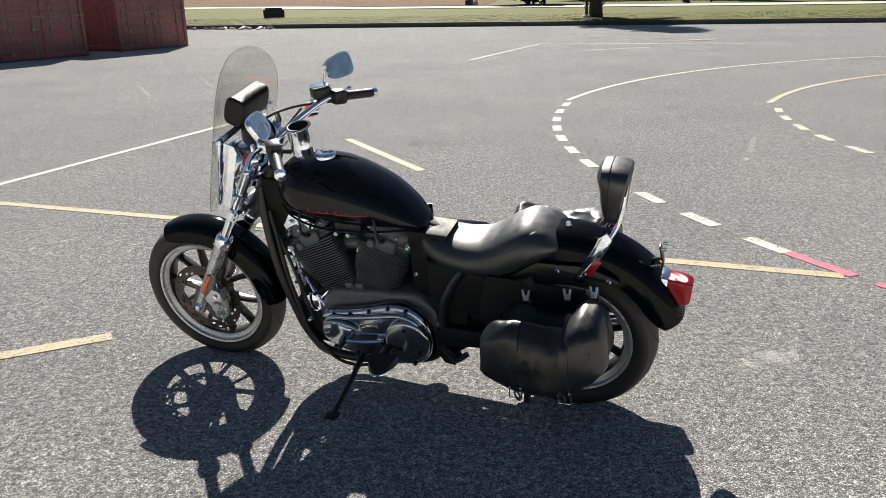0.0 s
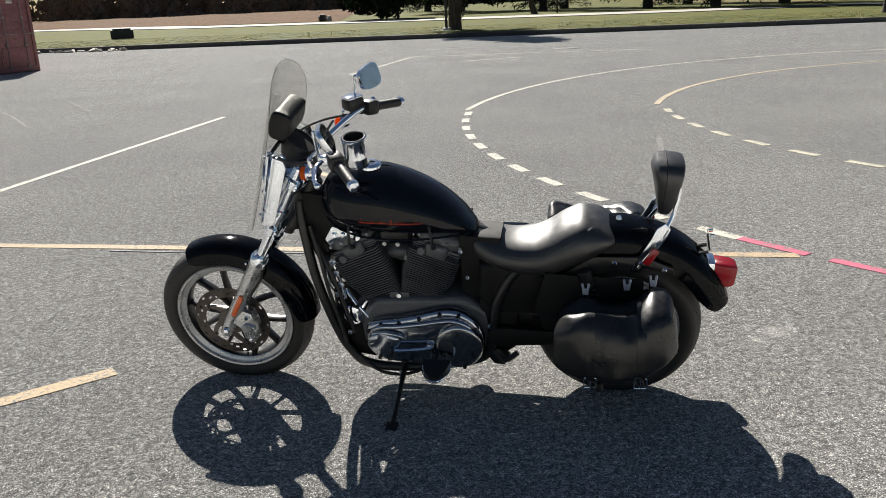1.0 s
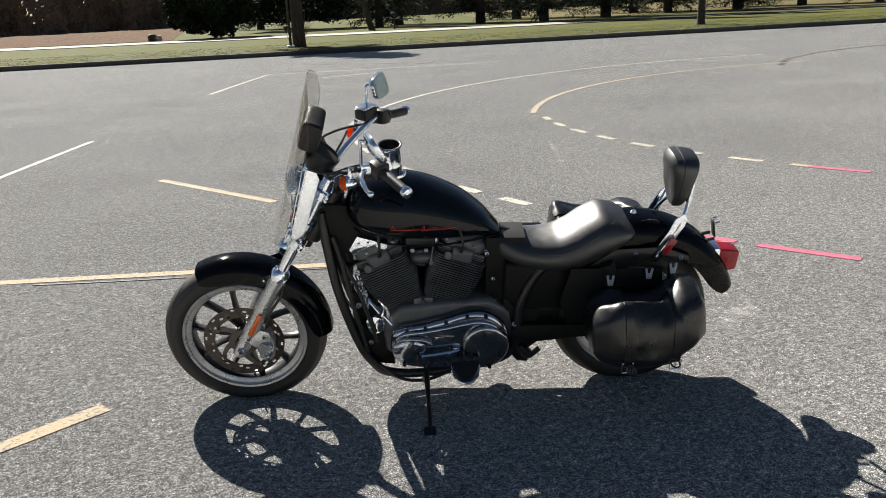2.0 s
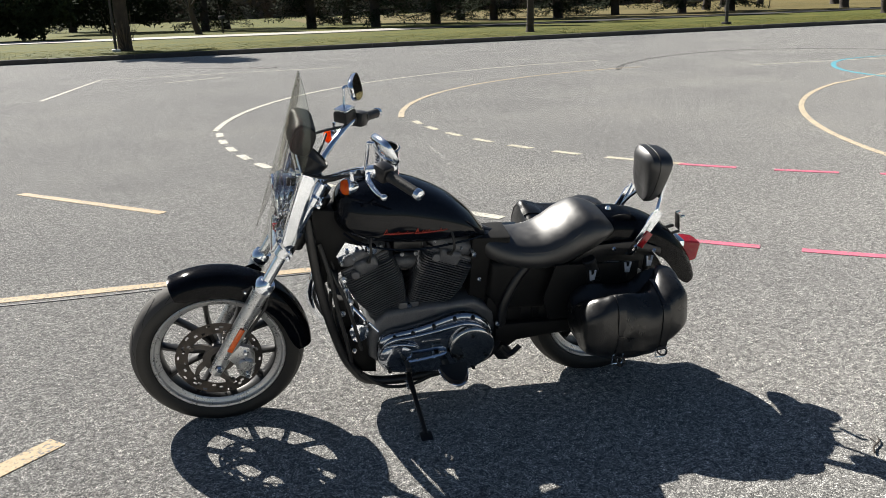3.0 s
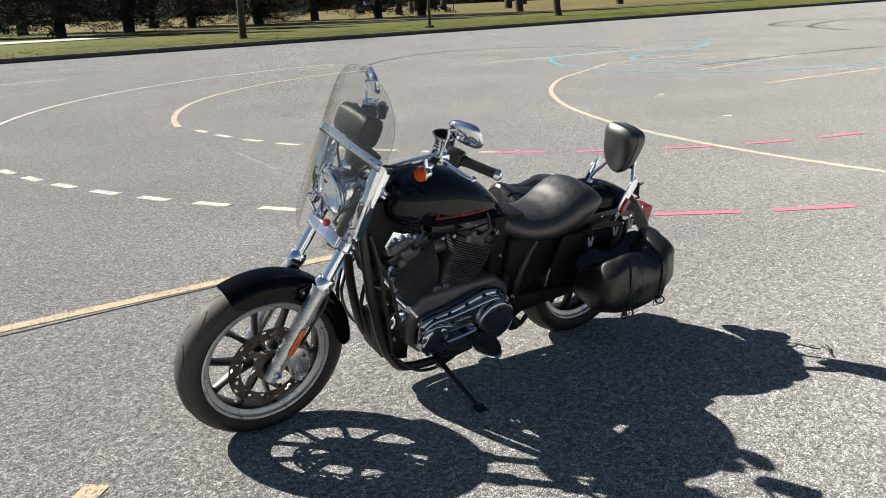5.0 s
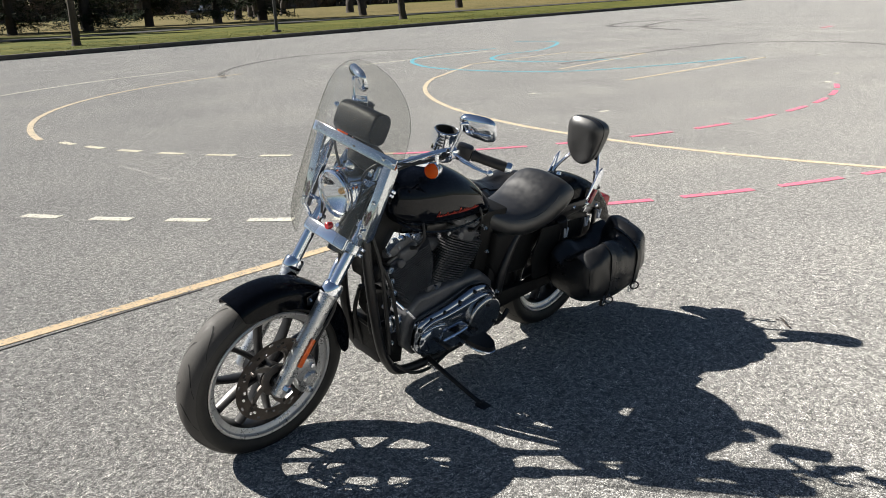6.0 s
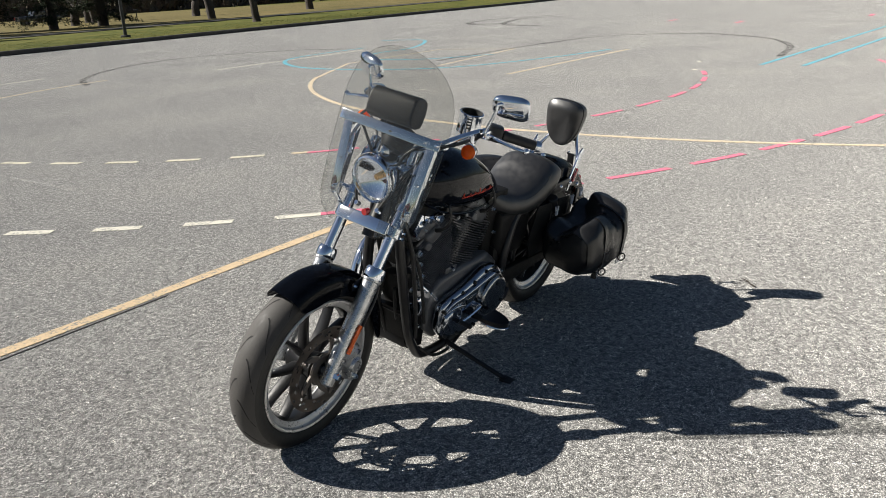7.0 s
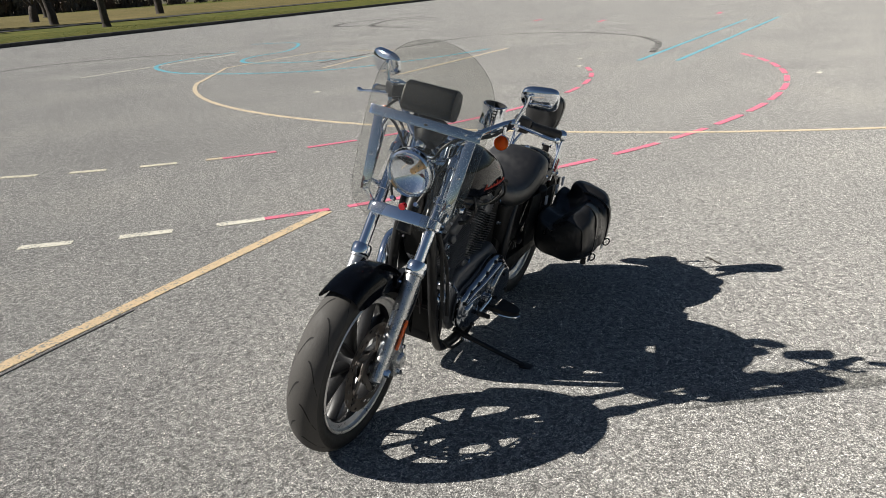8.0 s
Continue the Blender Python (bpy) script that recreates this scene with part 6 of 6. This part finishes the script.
# primary case with its raised rib, round inspection cover and screws
PM_ = Matrix.Translation((0, .008, -.012))
PO = [(.905, .335), (.893, .372), (.850, .392), (.780, .402), (.700, .420), (.640, .438), (.580, .447), (.520, .432), (.470, .385), (.450, .315), (.462, .245), (.500, .200), (.555, .182), (.640, .190), (.760, .198), (.850, .215), (.893, .250), (.907, .290)]
pr = part("primary_cover", prism(PO, .100, .150, .018, n=3, seg=3), PRIMARY, en, "dusty polished primary cover", m=PM_)
part("raised_rib", tube([(.885, .150, .345), (.845, .155, .372), (.775, .156, .378), (.690, .156, .390), (.625, .156, .402), (.560, .156, .408), (.500, .154, .378), (.475, .152, .315)], [.006, .010, .011, .011, .011, .011, .010, .006], 10, 5), PRIMARY, pr, m=PM_)
part("front_boss", lathe([(.066, -.01), (.064, .012), (.054, .022), (.03, .026), (0, .027)], 30, Matrix.Translation((.835, .145, .300)) @ SIDE @ Matrix.Diagonal((1.0, .86, 1, 1))), PRIMARY, pr, "rounded boss at the front of the cover", m=PM_)
part("boss_rib", tube([(.880, .152, .338), (.835, .160, .352), (.775, .160, .340), (.750, .158, .318)], [.005, .009, .009, .005], 10, 5), PRIMARY, pr, m=PM_)
part("name_panel", box((.700, .150, .340), (.075, .010, .024), .003), DERBY, pr, m=PM_)
dc = part("inspection_cover", lathe([(.089, -.01), (.089, .014), (.085, .020), (.076, .023), (.04, .026), (0, .027)], 40, Matrix.Translation((.543, .150, .305)) @ SIDE), DERBY, pr, "round dusty grey inspection cover", m=PM_)
for k in range(3):
    a = radians(90 + 120 * k)
    part("cover_screw", rod((.545 + .062 * math.cos(a), .170, .300 + .062 * math.sin(a)), (.545 + .062 * math.cos(a), .180, .300 + .062 * math.sin(a)), .0075, seg=8), BLACK_SATIN, dc, m=PM_)
for x, z in ((.893, .35), (.84, .380), (.77, .390), (.69, .410), (.61, .432), (.54, .428), (.48, .37), (.468, .27), (.53, .195), (.65, .200), (.77, .208), (.86, .228)):
    part("case_screw", rod((x, .140, z), (x, .157, z), .0085, .0075, 10, bevel=.002), BLACK_SATIN, pr, m=PM_)
part("side_boss", box((.655, .150, .285), (.032, .03, .034), .006), PRIMARY, pr, m=PM_)
sl = part("shift_lever", tube([(.650, .165, .285), (.655, .178, .280), (.735, .182, .270), (.800, .185, .268)], .0065, 8, 4), CHROME, bike, "chrome shift lever")
part("shift_peg", rod((.800, .180, .268), (.800, .235, .268), .010, seg=12, bevel=.003), GRIP, sl)
for s in (1, -1):
    pegout = [Vector((.626 + .052 * math.cos(a), s * (.205 + .098 * math.sin(a)), .240 - .006 * math.sin(a))) for a in [math.pi * k / 14 for k in range(15)]]
    fp = part("foot_peg", skin(bmesh.new(), [[v + Vector((0, 0, dz)) for v in pegout] for dz in (-.012, .010)]), BLACK_SATIN, bike, "half-round black foot peg with a bright rim")
    part("peg_rim", tube([v + Vector((0, s * .002, -.012)) for v in pegout], .005, 8, 2), CHROME, fp)
    part("peg_arm", rod((.645, s * .10, .225), (.645, s * .21, .228), .014, seg=10), BLACK_SATIN, fp)
part("horn_cover", lathe([(0, -.012), (.038, -.012), (.042, -.004), (.038, .006), (.022, .012), (0, .014)], 26, Matrix.Translation((.965, .085, .360)) @ SIDE), CHROME, bike, "round chrome oil filter end")
of = part("oil_filter", rod((.965, -.03, .360), (.965, .080, .360), .036, seg=20, bevel=.006), CHROME, bike, "chrome oil filter")
mt = part("engine_mount", prism([(1.00, .745), (.955, .728), (.91, .722), (.905, .703), (.95, .700), (.995, .680), (1.02, .66), (1.035, .69)], .03, .075, .006), CHROME, bike, "bright top engine mount")
for x, z in ((.925, .712), (.96, .714), (.995, .712)):
    part("mount_bolt", rod((x, .074, z), (x, .088, z), .009, seg=6), CHROME, mt)
part("lower_hose", tube([(.96, .105, .185), (.88, .125, .125), (.78, .13, .115), (.68, .125, .150)], .0065, 8, 5), GRIP, bike, "black hose under the engine")
part("rear_engine_hose", tube([(.42, .125, .24), (.38, .13, .20), (.33, .12, .23)], .011, 8, 4), BLACK_SATIN, bike)
part("bracket_rear", prism([(.46, .24), (.42, .18), (.38, .175), (.36, .21), (.40, .25)], .09, .13, .006), BLACK_SATIN, bike)
for p, q, r in (((1.02, .075, .60), (1.00, .08, .52), .008), ((1.00, .085, .55), (.985, .09, .44), .007), ((.985, .07, .47), (.94, .10, .42), .008), ((.93, .107, .415), (.895, .118, .375), .006)):
    part("fitting", rod(p, q, r, seg=10, bevel=.002), CHROME, en, "bright metal fitting")
part("wiring_loom", tube([(1.09, .06, .74), (1.06, .09, .62), (1.04, .105, .48), (1.015, .11, .35), (1.0, .11, .25)], .008, 8, 5), GRIP, bike, "black wiring loom along the down tube")
part("side_hose", tube([(1.07, .07, .66), (1.02, .10, .55), (.985, .11, .42), (.96, .115, .30)], .007, 8, 5), GRIP, bike)

# small hardware round the engine and the steering head
for x, y, z, r in ((1.012, .098, .600, .009), (1.004, .100, .555, .007), (.992, .104, .505, .008), (1.020, .090, .450, .007), (.985, .108, .290, .006), (.526, .100, .652, .006),
                   (.505, .108, .548, .005), (.430, .132, .352, .006)):
    bt = part("frame_bolt", rod((x, y - .012, z), (x, y + .004, z), r, seg=6, bevel=.0015), CHROME, bike, "bright hexagon bolt")
    part("washer", rod((x, y - .012, z), (x, y - .006, z), r * 1.5, seg=14), ALLOY, bt)
for s in (1, -1):
    for d in (.505, .525, .728, .742):
        part("pinch_bolt", rod(fork(d, s * .132, -.018), fork(d, s * .145, -.018), .0062, seg=6, bevel=.001), CHROME, bike, m=ST)
    part("banjo_bolt", rod(fork(.56, s * .045, .030), fork(.56, s * .045, .052), .009, seg=6, bevel=.001), CHROME, bike, m=ST)
    part("brake_line", tube([fork(.56, s * .045, .045), fork(.62, s * .07, .055), fork(.70, s * .085, .040), fork(.80, s * .11, .0), (1.02, s * .19, 1.055)], .0048, 8, 5), GRIP, bike, "black hydraulic line", ST)
part("horn", lathe([(0, -.022), (.034, -.022), (.040, -.012), (.040, .006), (.034, .012), (.012, .016), (0, .016)], 24, pose(1.052, .045, .585, 0, 84)), BLACK_SATIN, bike, "black horn behind the fork")
part("ignition_switch", rod((.905, .072, .712), (.905, .098, .712), .020, .017, 18, bevel=.003), CHROME, bike, "round chrome ignition switch")
for k, (y0, y1) in enumerate(((.100, .106), (.104, .110))):
    part("spark_cable_clip", rod((.80 - .05 * k, y0, .690), (.80 - .05 * k, y1, .690), .008, seg=10), ALLOY, bike)

# side stand
sd = part("side_stand", tube([(.775, .085, .150), (.777, .12, .142), (.774, .26, .118), (.772, .405, .098)], [.014, .0115, .0095, .009], 10, 5), BLACK_SATIN, bike, "black side stand, folded out")
part("stand_foot", box((.773, .415, .0965), (.045, .050, .012), .004, None), BLACK_SATIN, sd)
part("stand_spring", tube([(.79 + .006 * math.cos(k * 1.6), .09 + .08 * k / 40, .135 - .01 * k / 40 + .006 * math.sin(k * 1.6)) for k in range(41)], .002, 5, 1), CHROME, sd)
